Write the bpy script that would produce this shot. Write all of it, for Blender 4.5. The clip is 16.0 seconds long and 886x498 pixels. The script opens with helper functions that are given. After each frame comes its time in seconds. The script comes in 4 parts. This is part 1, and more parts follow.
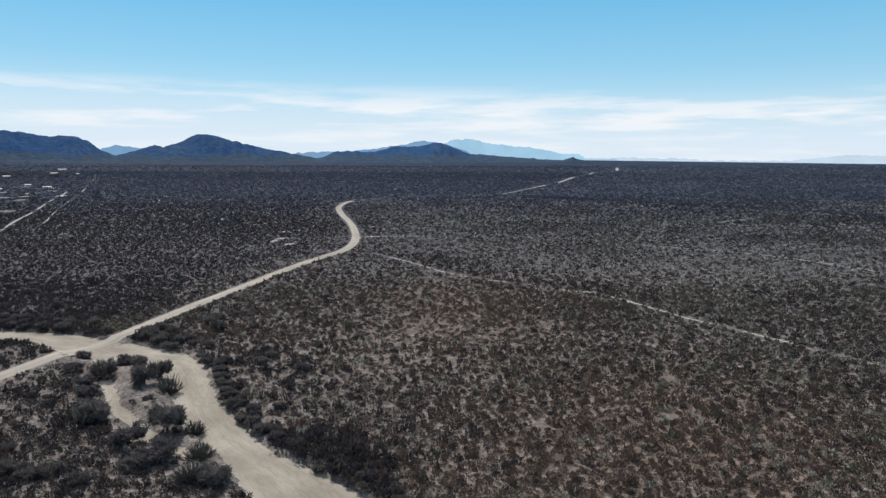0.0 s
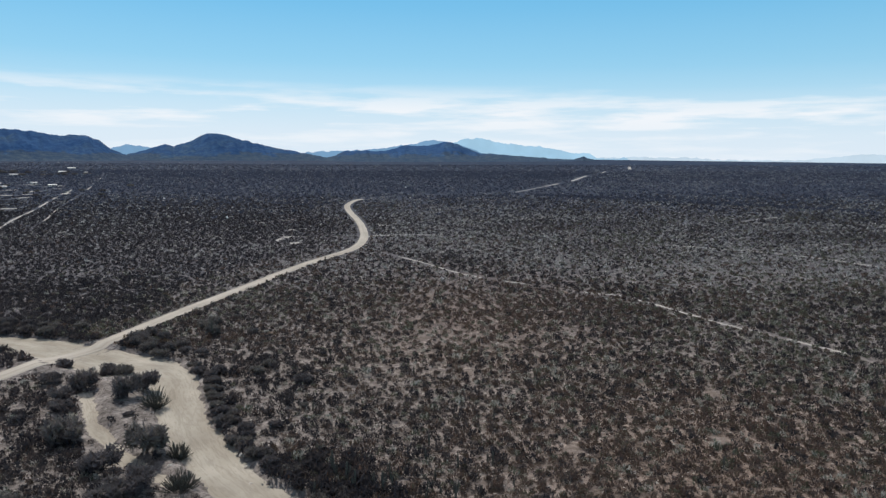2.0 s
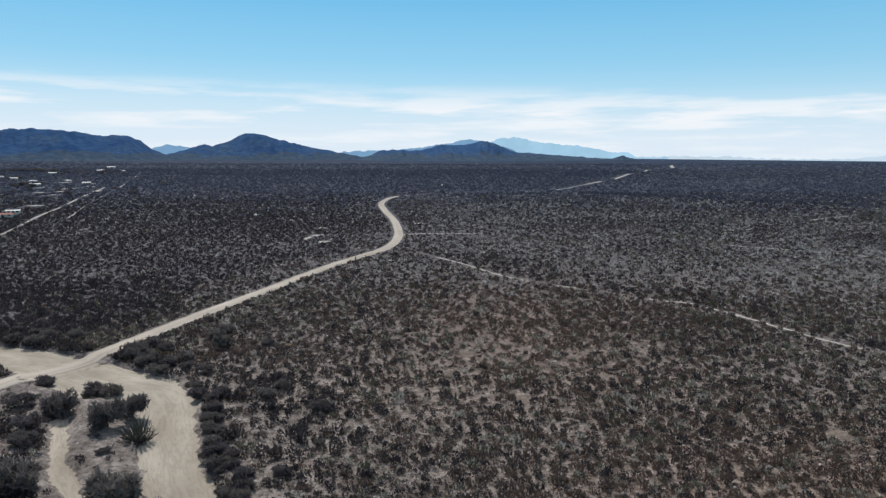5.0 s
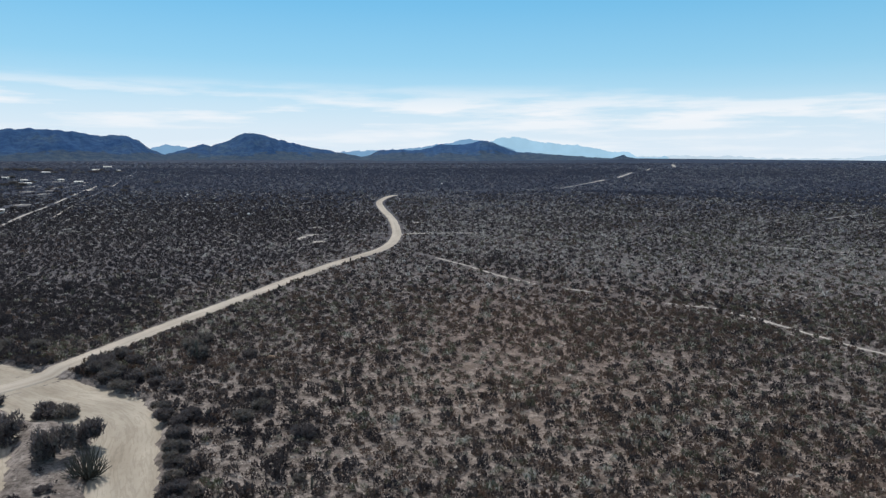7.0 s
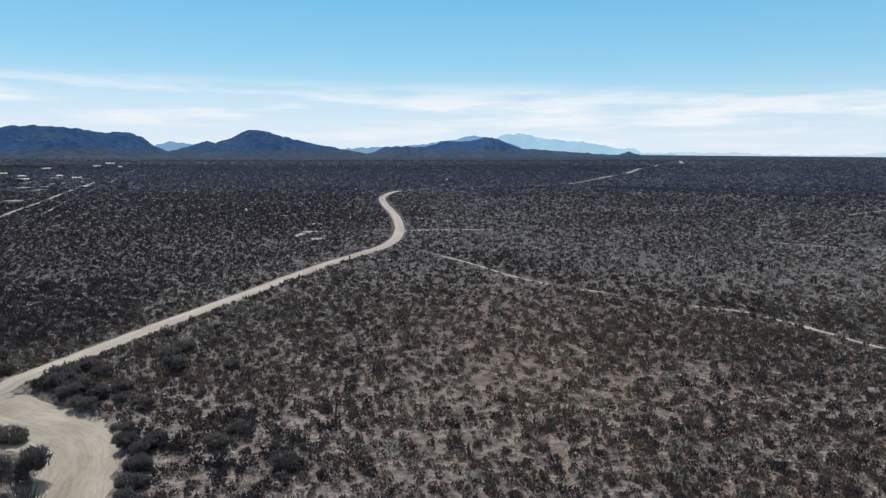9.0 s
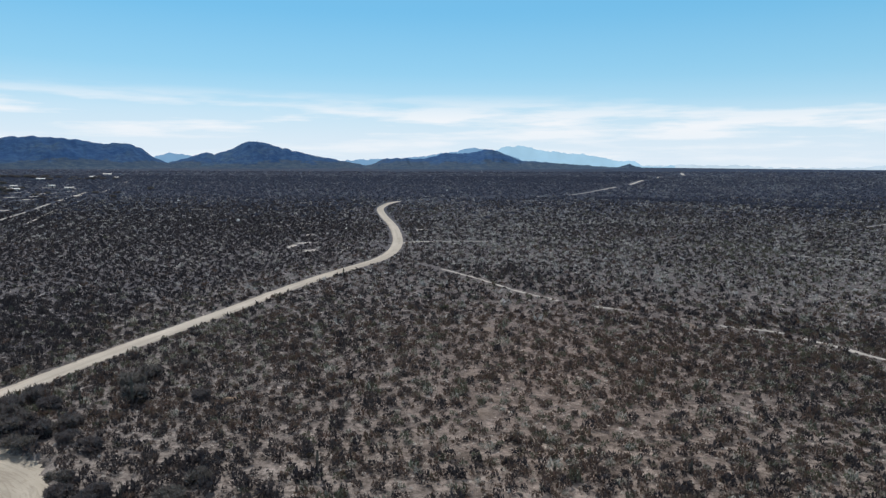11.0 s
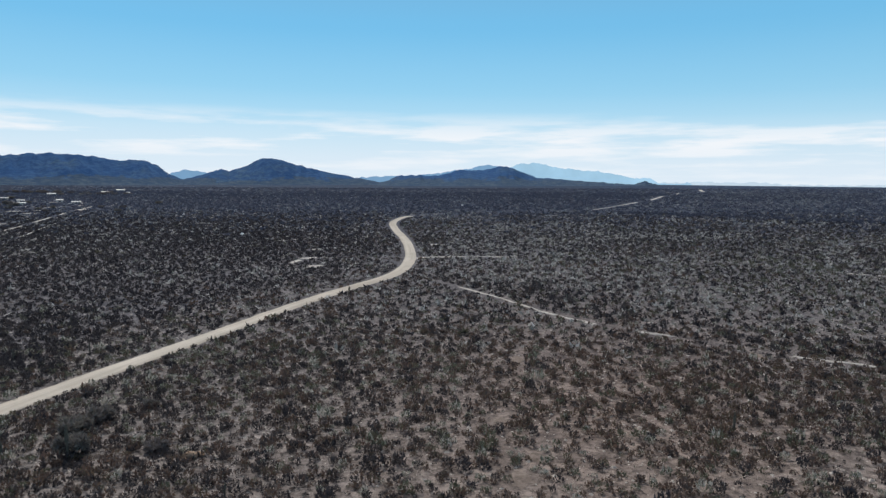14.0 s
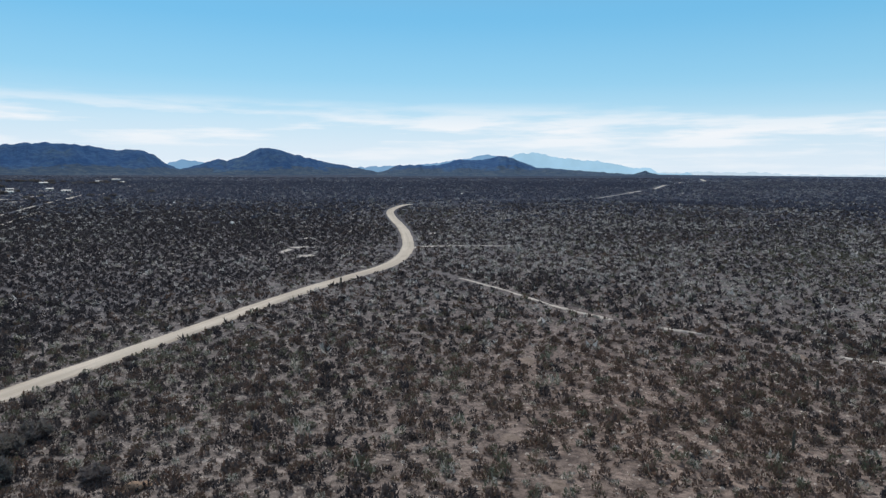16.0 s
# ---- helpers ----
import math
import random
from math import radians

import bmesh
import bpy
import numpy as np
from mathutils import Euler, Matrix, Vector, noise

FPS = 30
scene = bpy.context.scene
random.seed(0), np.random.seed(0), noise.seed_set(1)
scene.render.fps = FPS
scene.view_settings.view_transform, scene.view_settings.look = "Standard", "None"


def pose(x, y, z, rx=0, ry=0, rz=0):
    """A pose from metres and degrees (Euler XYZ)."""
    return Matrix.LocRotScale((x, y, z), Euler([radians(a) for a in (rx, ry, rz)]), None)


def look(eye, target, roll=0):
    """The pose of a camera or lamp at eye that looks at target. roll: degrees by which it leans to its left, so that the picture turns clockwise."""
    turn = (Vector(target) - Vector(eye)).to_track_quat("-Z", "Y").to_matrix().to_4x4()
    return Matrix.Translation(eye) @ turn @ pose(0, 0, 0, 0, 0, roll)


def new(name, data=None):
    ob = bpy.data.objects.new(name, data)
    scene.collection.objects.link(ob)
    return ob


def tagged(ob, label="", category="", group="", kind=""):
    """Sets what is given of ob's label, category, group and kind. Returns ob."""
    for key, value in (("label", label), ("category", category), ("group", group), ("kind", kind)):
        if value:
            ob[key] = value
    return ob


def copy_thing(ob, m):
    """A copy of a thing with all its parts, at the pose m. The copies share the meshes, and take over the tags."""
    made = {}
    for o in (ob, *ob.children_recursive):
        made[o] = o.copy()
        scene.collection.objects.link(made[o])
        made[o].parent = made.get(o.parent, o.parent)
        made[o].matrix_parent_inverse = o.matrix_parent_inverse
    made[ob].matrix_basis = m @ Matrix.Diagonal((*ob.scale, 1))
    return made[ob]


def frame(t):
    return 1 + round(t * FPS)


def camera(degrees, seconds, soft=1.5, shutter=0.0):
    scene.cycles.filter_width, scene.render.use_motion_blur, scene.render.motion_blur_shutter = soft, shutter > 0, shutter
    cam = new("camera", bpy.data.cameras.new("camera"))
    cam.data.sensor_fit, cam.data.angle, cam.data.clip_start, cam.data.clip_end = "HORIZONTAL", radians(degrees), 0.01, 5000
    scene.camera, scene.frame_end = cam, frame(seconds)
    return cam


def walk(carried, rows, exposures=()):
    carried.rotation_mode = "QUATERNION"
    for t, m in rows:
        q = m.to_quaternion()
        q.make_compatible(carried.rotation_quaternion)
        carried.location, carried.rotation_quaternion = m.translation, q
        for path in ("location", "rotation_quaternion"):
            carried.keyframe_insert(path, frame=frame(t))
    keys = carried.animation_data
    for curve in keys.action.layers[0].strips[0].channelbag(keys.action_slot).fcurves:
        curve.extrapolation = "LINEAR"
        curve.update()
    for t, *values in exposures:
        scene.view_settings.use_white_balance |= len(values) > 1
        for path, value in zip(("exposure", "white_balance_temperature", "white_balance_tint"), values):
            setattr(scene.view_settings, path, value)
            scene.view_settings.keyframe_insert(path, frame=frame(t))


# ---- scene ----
cam = camera(64.51, 16.0, soft=1.4)
PATH = [
    (0.0, 0.00, 0.00, 50.00, -0.000, -7.350, 0.120),
    (0.5, -0.35, 4.05, 49.40, 0.330, -7.354, 0.152),
    (1.0, -0.71, 8.24, 48.83, 0.781, -7.370, 0.147),
    (1.5, -1.08, 12.49, 48.26, 0.798, -7.378, 0.171),
    (2.0, -1.50, 16.91, 47.65, 0.780, -7.377, 0.139),
    (2.5, -2.00, 23.20, 46.99, 0.809, -7.404, 0.127),
    (3.0, -2.52, 27.52, 46.29, 0.844, -7.390, 0.067),
    (3.5, -3.01, 31.92, 45.59, 0.827, -7.384, 0.051),
    (4.0, -3.55, 36.54, 44.95, 2.067, -7.374, 0.067),
    (4.5, -4.00, 41.08, 44.37, 3.683, -7.381, 0.040),
    (7.0, -5.80, 62.06, 41.75, 3.661, -7.372, -0.034),
    (7.5, -6.13, 66.24, 41.26, 3.656, -7.370, -0.067),
    (8.0, -6.41, 70.37, 40.75, 3.689, -7.507, -0.066),
    (8.5, -6.74, 74.51, 40.24, 3.694, -7.615, -0.053),
    (9.0, -7.08, 78.66, 39.72, 4.050, -7.604, -0.067),
    (11.5, -9.10, 99.80, 37.07, 4.033, -6.482, 0.108),
    (12.0, -9.55, 104.07, 36.43, 4.494, -6.475, 0.102),
    (12.5, -10.03, 108.13, 35.78, 5.262, -6.438, 0.102),
    (13.0, -10.62, 112.36, 35.17, 5.216, -6.353, 0.131),
    (13.5, -11.15, 116.37, 34.66, 5.165, -5.945, 0.135),
    (14.0, -11.62, 120.37, 34.20, 5.148, -5.195, 0.131),
    (14.5, -12.06, 124.39, 33.67, 5.125, -5.044, 0.144),
    (15.0, -12.49, 128.34, 33.10, 5.110, -5.757, 0.123),
    (15.5, -12.93, 132.53, 32.56, 5.086, -5.951, 0.111),
    (16.0, -13.34, 136.92, 32.04, 5.057, -5.986, 0.115),
]
ROWS = []
for t, x, y, z, yaw, pitch, roll in PATH:
    ROWS.append((t, pose(0, 0, 0, 0, 0, yaw) @ pose(0, 0, 0, 90 + pitch, 0, 0) @ pose(0, 0, 0, 0, 0, roll)))
    ROWS[-1][1].translation = (x, y, z)
walk(cam, ROWS)

# ---- light ----
SUN_AZ, SUN_EL = -28.0, 44.0      # degrees: bearing from +y to the right, height
world = bpy.data.worlds.new("sky")
scene.world = world
world.use_nodes = True
wt = world.node_tree
wt.nodes.clear()


def node(tree, kind):
    return tree.nodes.new(kind)


def ramp(tree, fac, stops, mode="LINEAR"):
    n = tree.nodes.new("ShaderNodeValToRGB")
    n.color_ramp.interpolation = mode
    els = n.color_ramp.elements
    while len(els) < len(stops):
        els.new(0.5)
    for el, (at, col) in zip(els, stops):
        el.position = at
        el.color = (*col, 1) if len(col) == 3 else col
    if fac is not None:
        tree.links.new(fac, n.inputs["Fac"])
    return n.outputs["Color"]


def math_node(tree, op, a, b=None, clamp=False):
    n = tree.nodes.new("ShaderNodeMath")
    n.operation, n.use_clamp = op, clamp
    for k, v in ((0, a), (1, b)):
        if v is None:
            continue
        if isinstance(v, (int, float)):
            n.inputs[k].default_value = v
        else:
            tree.links.new(v, n.inputs[k])
    return n.outputs[0]


def mix_rgb(tree, fac, a, b, blend="MIX"):
    n = tree.nodes.new("ShaderNodeMix")
    n.data_type, n.blend_type = "RGBA", blend
    for k, v in ((0, fac), (6, a), (7, b)):
        if isinstance(v, (int, float)):
            n.inputs[k].default_value = v
        elif isinstance(v, tuple):
            n.inputs[k].default_value = (*v, 1)
        else:
            tree.links.new(v, n.inputs[k])
    return n.outputs[2]


sky = node(wt, "ShaderNodeTexSky")
sky.sky_type = "NISHITA"
sky.sun_disc = False
sky.sun_elevation, sky.sun_rotation = radians(SUN_EL), radians(SUN_AZ)
sky.air_density, sky.dust_density, sky.ozone_density, sky.altitude = 1.0, 0.2, 4.0, 300
coord = node(wt, "ShaderNodeTexCoord")
sep = node(wt, "ShaderNodeSeparateXYZ")
wt.links.new(coord.outputs["Generated"], sep.inputs[0])
streak = node(wt, "ShaderNodeMapping")
streak.inputs["Scale"].default_value = (2.0, 2.0, 19.0)
wt.links.new(coord.outputs["Generated"], streak.inputs["Vector"])
cl = node(wt, "ShaderNodeTexNoise")
cl.inputs["Scale"].default_value, cl.inputs["Detail"].default_value, cl.inputs["Roughness"].default_value = 2.4, 7.0, 0.55
wt.links.new(streak.outputs[0], cl.inputs["Vector"])
puffs = ramp(wt, cl.outputs["Fac"], [(0.46, (0, 0, 0)), (0.60, (1, 1, 1))])
rise = math_node(wt, "ADD", sep.outputs["Z"], math_node(wt, "MULTIPLY", sep.outputs["X"], 0.014))       # the cloud bank leans down to the east
belt = ramp(wt, rise, [(0.0, (0.5, 0.5, 0.5)), (0.03, (0.6, 0.6, 0.6)), (0.06, (0.95, 0.95, 0.95)), (0.076, (0.65, 0.65, 0.65)), (0.102, (0, 0, 0))])
veil = ramp(wt, rise, [(0.0, (0.93, 0.93, 0.93)), (0.035, (0.80, 0.80, 0.80)), (0.07, (0.50, 0.50, 0.50)), (0.098, (0.17, 0.17, 0.17)), (0.125, (0.06, 0.06, 0.06)), (0.2, (0.0, 0.0, 0.0))])
cover = math_node(wt, "MULTIPLY", puffs, belt)
tinted = mix_rgb(wt, 1.0, sky.outputs[0], (0.66, 1.0, 1.08), "MULTIPLY")
even = ramp(wt, sep.outputs["Z"], [(0.08, (0.37, 0.68, 0.88)), (0.137, (0.265, 0.605, 0.85)), (0.21, (0.18, 0.525, 0.82)), (0.4, (0.13, 0.43, 0.75))])
even = mix_rgb(wt, 1.0, even, (10.0, 10.0, 10.0), "MULTIPLY")
low_blue = mix_rgb(wt, ramp(wt, sep.outputs["Z"], [(0.27, (0.85, 0.85, 0.85)), (0.45, (0, 0, 0))]), tinted, even)
upper = ramp(wt, sep.outputs["Z"], [(0.22, (0, 0, 0)), (0.5, (0.6, 0.6, 0.6))])
blue = mix_rgb(wt, upper, low_blue, (3.3, 3.15, 3.0))        # thin high haze overhead
hazy = mix_rgb(wt, veil, blue, (7.7, 8.5, 9.4))
sky_col = mix_rgb(wt, cover, hazy, (9.0, 9.3, 9.7))
bg = node(wt, "ShaderNodeBackground")
bg.inputs["Strength"].default_value = 0.10
wt.links.new(sky_col, bg.inputs["Color"])
wt.links.new(bg.outputs[0], node(wt, "ShaderNodeOutputWorld").inputs[0])

sun = new("sun", bpy.data.lights.new("sun", "SUN"))
sun.data.energy, sun.data.angle, sun.data.color = 3.6, radians(0.53), (1.0, 0.95, 0.88)
az, el = radians(SUN_AZ), radians(SUN_EL)
toward = Vector((math.sin(az) * math.cos(el), math.cos(az) * math.cos(el), math.sin(el)))
sun.matrix_world = look(toward * 300, (0, 0, 0))
scene.view_settings.exposure = 0.0

# ---- materials ----


def material(name, rough=0.9, spec=0.06):
    m = bpy.data.materials.new(name)
    m.use_nodes = True
    t = m.node_tree
    b = t.nodes["Principled BSDF"]
    b.inputs["Roughness"].default_value = rough
    b.inputs["Specular IOR Level"].default_value = spec
    return m, t, b


def noise_fac(t, scale, detail=5.0, rough=0.6, vector=None, stretch=None):
    n = t.nodes.new("ShaderNodeTexNoise")
    n.inputs["Scale"].default_value, n.inputs["Detail"].default_value, n.inputs["Roughness"].default_value = scale, detail, rough
    if vector is None:
        vector = t.nodes.new("ShaderNodeTexCoord").outputs["Object"]
    if stretch:
        mp = t.nodes.new("ShaderNodeMapping")
        mp.inputs["Scale"].default_value = stretch
        t.links.new(vector, mp.inputs["Vector"])
        vector = mp.outputs[0]
    t.links.new(vector, n.inputs["Vector"])
    return n.outputs["Fac"]


def bump(t, b, height, strength, distance):
    n = t.nodes.new("ShaderNodeBump")
    n.inputs["Strength"].default_value, n.inputs["Distance"].default_value = strength, distance
    t.links.new(height, n.inputs["Height"])
    t.links.new(n.outputs[0], b.inputs["Normal"])


def attribute(t, name):
    n = t.nodes.new("ShaderNodeAttribute")
    n.attribute_name = name
    return n


def earth(name, dark, mid, light, big, small, relief, patchy=0.5):
    """Bare ground: broad pale and dull patches under fine litter and pebbles."""
    m, t, b = material(name, 0.95)
    a = noise_fac(t, big, 5)
    c = noise_fac(t, small, 9, 0.75)
    base = ramp(t, a, [(0.35, mid), (0.65, light)])
    col = mix_rgb(t, ramp(t, c, [(patchy - 0.13, (1, 1, 1)), (patchy + 0.07, (0, 0, 0))]), base, dark)
    t.links.new(col, b.inputs["Base Color"])
    bump(t, b, c, 0.8, relief)
    return m, t, b, col


def bed(name, dark, mid, light, along, across, relief):
    """Sand or graded dirt with streaks and wheel marks that follow its run."""
    m, t, b, col = earth(name, dark, mid, light, 0.07, 1.6, relief, 0.36)
    flow = attribute(t, "flow").outputs["Vector"]
    s = noise_fac(t, 1.0, 5, 0.6, flow, (along, across, 1.0))
    marks = ramp(t, s, [(0.40, (0, 0, 0)), (0.47, (0.4, 0.4, 0.4)), (0.50, (0, 0, 0)), (0.58, (0, 0, 0)), (0.62, (0.4, 0.4, 0.4)), (0.66, (0, 0, 0))])
    col = mix_rgb(t, marks, col, dark)
    wide = ramp(t, noise_fac(t, 1.0, 3, 0.5, flow, (along * 0.5, across * 0.35, 1.0)), [(0.35, (0.80, 0.78, 0.76)), (0.62, (1, 1, 1))])
    t.links.new(mix_rgb(t, 1.0, col, wide, "MULTIPLY"), b.inputs["Base Color"])
    bump(t, b, s, 0.5, relief)
    return m


MAT_SOIL, st, sb, soil_col = earth("scrub_soil", (0.074, 0.064, 0.059), (0.188, 0.164, 0.152), (0.41, 0.367, 0.343), 0.30, 1.1, 0.4, 0.49)
red_soil = mix_rgb(st, 1.0, soil_col, (1.0, 0.88, 0.80), "MULTIPLY")
soil_col = mix_rgb(st, attribute(st, "rust").outputs["Fac"], soil_col, red_soil)
# closed scrub seen from afar, with distance haze put in as blue
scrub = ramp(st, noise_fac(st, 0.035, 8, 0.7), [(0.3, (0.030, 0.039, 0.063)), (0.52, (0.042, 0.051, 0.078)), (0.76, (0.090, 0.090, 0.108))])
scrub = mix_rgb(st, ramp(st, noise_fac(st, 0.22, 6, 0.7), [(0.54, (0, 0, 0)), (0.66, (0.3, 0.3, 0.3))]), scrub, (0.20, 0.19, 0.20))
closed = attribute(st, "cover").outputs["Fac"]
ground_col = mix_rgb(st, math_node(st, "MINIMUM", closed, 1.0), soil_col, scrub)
# furthest cover: scrub's own shade and more haze blue put into the colour
hazed_cover = ramp(st, noise_fac(st, 0.012, 7, 0.65), [(0.35, (0.019, 0.034, 0.072)), (0.65, (0.042, 0.058, 0.096))])
st.links.new(mix_rgb(st, math_node(st, "SUBTRACT", closed, 1.0, True), ground_col, hazed_cover), sb.inputs["Base Color"])
MAT_SAND = bed("wash_sand", (0.27, 0.24, 0.20), (0.40, 0.362, 0.305), (0.52, 0.475, 0.405), 0.09, 0.7, 0.35)
MAT_ROAD = bed("dirt_road", (0.35, 0.315, 0.275), (0.48, 0.438, 0.382), (0.58, 0.53, 0.465), 0.02, 1.3, 0.06)
MAT_BARE = earth("pinkish_bare_soil", (0.12, 0.098, 0.085), (0.20, 0.16, 0.138), (0.29, 0.24, 0.21), 0.6, 1.3, 0.2, 0.50)[0]
MAT_TRACK = earth("pale_track", (0.34, 0.315, 0.29), (0.46, 0.435, 0.405), (0.56, 0.535, 0.50), 0.08, 0.6, 0.12)[0]


def foliage(name, stops, spread=0.35, rough=0.85):
    """Twigs and leaves: the plant's own tone, a little different on each blade."""
    m, t, b = material(name, rough)
    tone = t.nodes.new("ShaderNodeAttribute")
    tone.attribute_name = "tone"
    isl = t.nodes.new("ShaderNodeNewGeometry").outputs["Random Per Island"]
    jit = math_node(t, "MULTIPLY", math_node(t, "SUBTRACT", isl, 0.5), spread)
    fac = math_node(t, "ADD", tone.outputs["Fac"], jit, True)
    col = ramp(t, fac, stops)
    t.links.new(col, b.inputs["Base Color"])
    thin = t.nodes.new("ShaderNodeBsdfTranslucent")         # dry leaves let some sun through
    t.links.new(col, thin.inputs["Color"])
    mix = t.nodes.new("ShaderNodeMixShader")
    mix.inputs[0].default_value = 0.32
    t.links.new(b.outputs[0], mix.inputs[1])
    t.links.new(thin.outputs[0], mix.inputs[2])
    t.links.new(mix.outputs[0], t.nodes["Material Output"].inputs["Surface"])
    return m


SHRUB_TONES = [(0.0, (0.042, 0.040, 0.047)), (0.18, (0.077, 0.071, 0.076)), (0.34, (0.103, 0.086, 0.082)), (0.50, (0.170, 0.112, 0.090)),
               (0.64, (0.133, 0.112, 0.086)), (0.80, (0.099, 0.112, 0.078)), (0.91, (0.21, 0.22, 0.18)), (1.0, (0.50, 0.47, 0.42))]
MAT_SHRUB = foliage("dry_shrub_twigs", SHRUB_TONES)
MAT_MID_SCRUB = foliage("grey_shrub_twigs", [(0.0, (0.035, 0.034, 0.042)), (0.18, (0.062, 0.058, 0.065)), (0.34, (0.092, 0.077, 0.074)), (0.50, (0.134, 0.090, 0.073)),
                                           (0.64, (0.107, 0.093, 0.074)), (0.80, (0.094, 0.100, 0.073)), (0.91, (0.24, 0.24, 0.22)), (1.0, (0.56, 0.54, 0.52))], 0.2)
# far copy of the shrub tones, distance haze mixed in as blue
MAT_HAZE_SCRUB = foliage("haze_blue_twigs", [(0.0, (0.066, 0.078, 0.118)), (0.35, (0.108, 0.117, 0.156)), (0.6, (0.160, 0.152, 0.168)), (0.85, (0.169, 0.185, 0.192)), (1.0, (0.30, 0.31, 0.34))])
MAT_TREE = foliage("mesquite_leaves", [(0.0, (0.112, 0.102, 0.110)), (0.5, (0.168, 0.152, 0.154)), (0.8, (0.18, 0.172, 0.148)), (1.0, (0.30, 0.27, 0.25))])


def plain(name, col, rough=0.9, scale=3.0, amount=0.3, relief=0.05):
    m, t, b = material(name, rough)
    n = noise_fac(t, scale, 6)
    dark = tuple(c * (1 - amount) for c in col)
    light = tuple(min(1, c * (1 + amount)) for c in col)
    t.links.new(ramp(t, n, [(0.3, dark), (0.7, light)]), b.inputs["Base Color"])
    bump(t, b, n, 0.5, relief)
    return m


MAT_STONE = plain("pale_stones", (0.52, 0.47, 0.42), 0.9, 2.0, 0.35)
MAT_TAN_ROCK = plain("tan_rock", (0.30, 0.215, 0.155), 0.9, 1.6, 0.35, 0.08)
MAT_BARK = plain("grey_bark", (0.10, 0.085, 0.075), 0.95, 6.0)
MAT_CACTUS = plain("cactus_skin", (0.12, 0.115, 0.098), 0.7, 4.0)
MAT_HAZED_HILL, ht, hb = material("haze_blue_hillside", 0.95, 0.0)
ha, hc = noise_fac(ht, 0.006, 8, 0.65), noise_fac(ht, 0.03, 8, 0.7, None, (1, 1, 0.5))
# scrub slopes with the blue of distance haze put into their colour
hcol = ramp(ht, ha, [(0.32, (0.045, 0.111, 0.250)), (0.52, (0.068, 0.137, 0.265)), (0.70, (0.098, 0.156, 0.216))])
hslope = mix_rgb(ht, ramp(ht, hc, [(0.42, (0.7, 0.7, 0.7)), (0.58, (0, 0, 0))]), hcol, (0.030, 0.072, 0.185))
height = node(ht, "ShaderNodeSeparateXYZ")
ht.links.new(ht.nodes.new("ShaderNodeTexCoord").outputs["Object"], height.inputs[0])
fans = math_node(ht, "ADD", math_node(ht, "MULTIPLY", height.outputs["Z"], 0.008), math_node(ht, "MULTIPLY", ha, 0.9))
foothill = ramp(ht, hc, [(0.38, (0.056, 0.090, 0.142)), (0.52, (0.080, 0.112, 0.152)), (0.66, (0.122, 0.148, 0.168))])     # paler scrub on the outwash fans, haze blue put into its colour
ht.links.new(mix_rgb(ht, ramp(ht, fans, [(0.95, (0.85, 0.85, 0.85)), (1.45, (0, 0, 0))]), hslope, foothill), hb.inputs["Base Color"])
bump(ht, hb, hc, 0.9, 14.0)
MAT_RED = plain("rust_red_roof", (0.30, 0.13, 0.10), 0.7, 1.5, 0.2)
MAT_WALL = plain("white_plaster", (0.60, 0.58, 0.55), 0.85, 1.0, 0.1)
MAT_ROOF = plain("pale_metal_roof", (0.50, 0.51, 0.52), 0.5, 1.5, 0.12)
MAT_DARK = plain("dark_opening", (0.04, 0.04, 0.045), 0.4, 2.0, 0.2)
MAT_TANK = plain("white_tank_plastic", (0.78, 0.78, 0.76), 0.5, 2.0, 0.08)


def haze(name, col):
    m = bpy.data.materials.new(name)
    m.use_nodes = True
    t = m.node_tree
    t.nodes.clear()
    # distance haze painted as the range's own glow, with no sunlit shading
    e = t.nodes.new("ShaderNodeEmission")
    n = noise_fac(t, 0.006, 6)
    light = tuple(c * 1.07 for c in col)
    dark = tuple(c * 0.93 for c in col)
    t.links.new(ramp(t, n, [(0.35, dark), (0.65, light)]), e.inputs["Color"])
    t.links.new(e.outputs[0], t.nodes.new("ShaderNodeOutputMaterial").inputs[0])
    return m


MAT_HAZE_BLUE = haze("range_haze_glow_blue", (0.19, 0.35, 0.55))
MAT_HAZE_PALE = haze("range_haze_glow_pale", (0.37, 0.60, 0.79))
MAT_HAZE_FAINT = haze("range_haze_glow_faint", (0.56, 0.70, 0.82))

# ---- plan ----
ROAD = [(-112, 122), (-103.7, 159.3), (-99, 179), (-93.8, 189.5), (-90.2, 205.2), (-85.6, 230), (-77.7, 266), (-68.8, 304), (-60.4, 331.5),
        (-51.8, 356), (-49.3, 380), (-51.9, 414), (-61.9, 470), (-75.3, 525), (-84.8, 570), (-88.0, 605), (-85.5, 645), (-72, 668), (-51.5, 684),
        (-10, 712), (50, 735), (71, 765), (133, 925), (163, 1000), (197, 1115), (229, 1235), (290, 1415), (375, 1725), (452, 1850), (497, 2020), (541, 2200)]
TRAIL = [(-34, 348), (-25, 336), (-15.5, 323), (-6, 308.5), (6, 293.5), (20, 281), (39, 267), (49, 260), (56.0, 256.5), (63, 246.5), (68.1, 235.5), (75.0, 222.5),
         (83.6, 209), (90.5, 197.2), (99.3, 183), (104.5, 175), (118, 150), (130, 122)]
SPUR = [(-52, 401), (-46, 405.5), (-41, 408), (-28, 411), (-7, 411.5)]
TOWN_ROAD = [(-240, 350), (-272, 429), (-293, 478), (-318, 545), (-363, 651), (-388, 715), (-411, 769)]
TOWN_TRACK = [(-253, 429), (-272, 479), (-298, 537), (-345, 651), (-418, 822), (-540, 1090), (-674, 1370)]
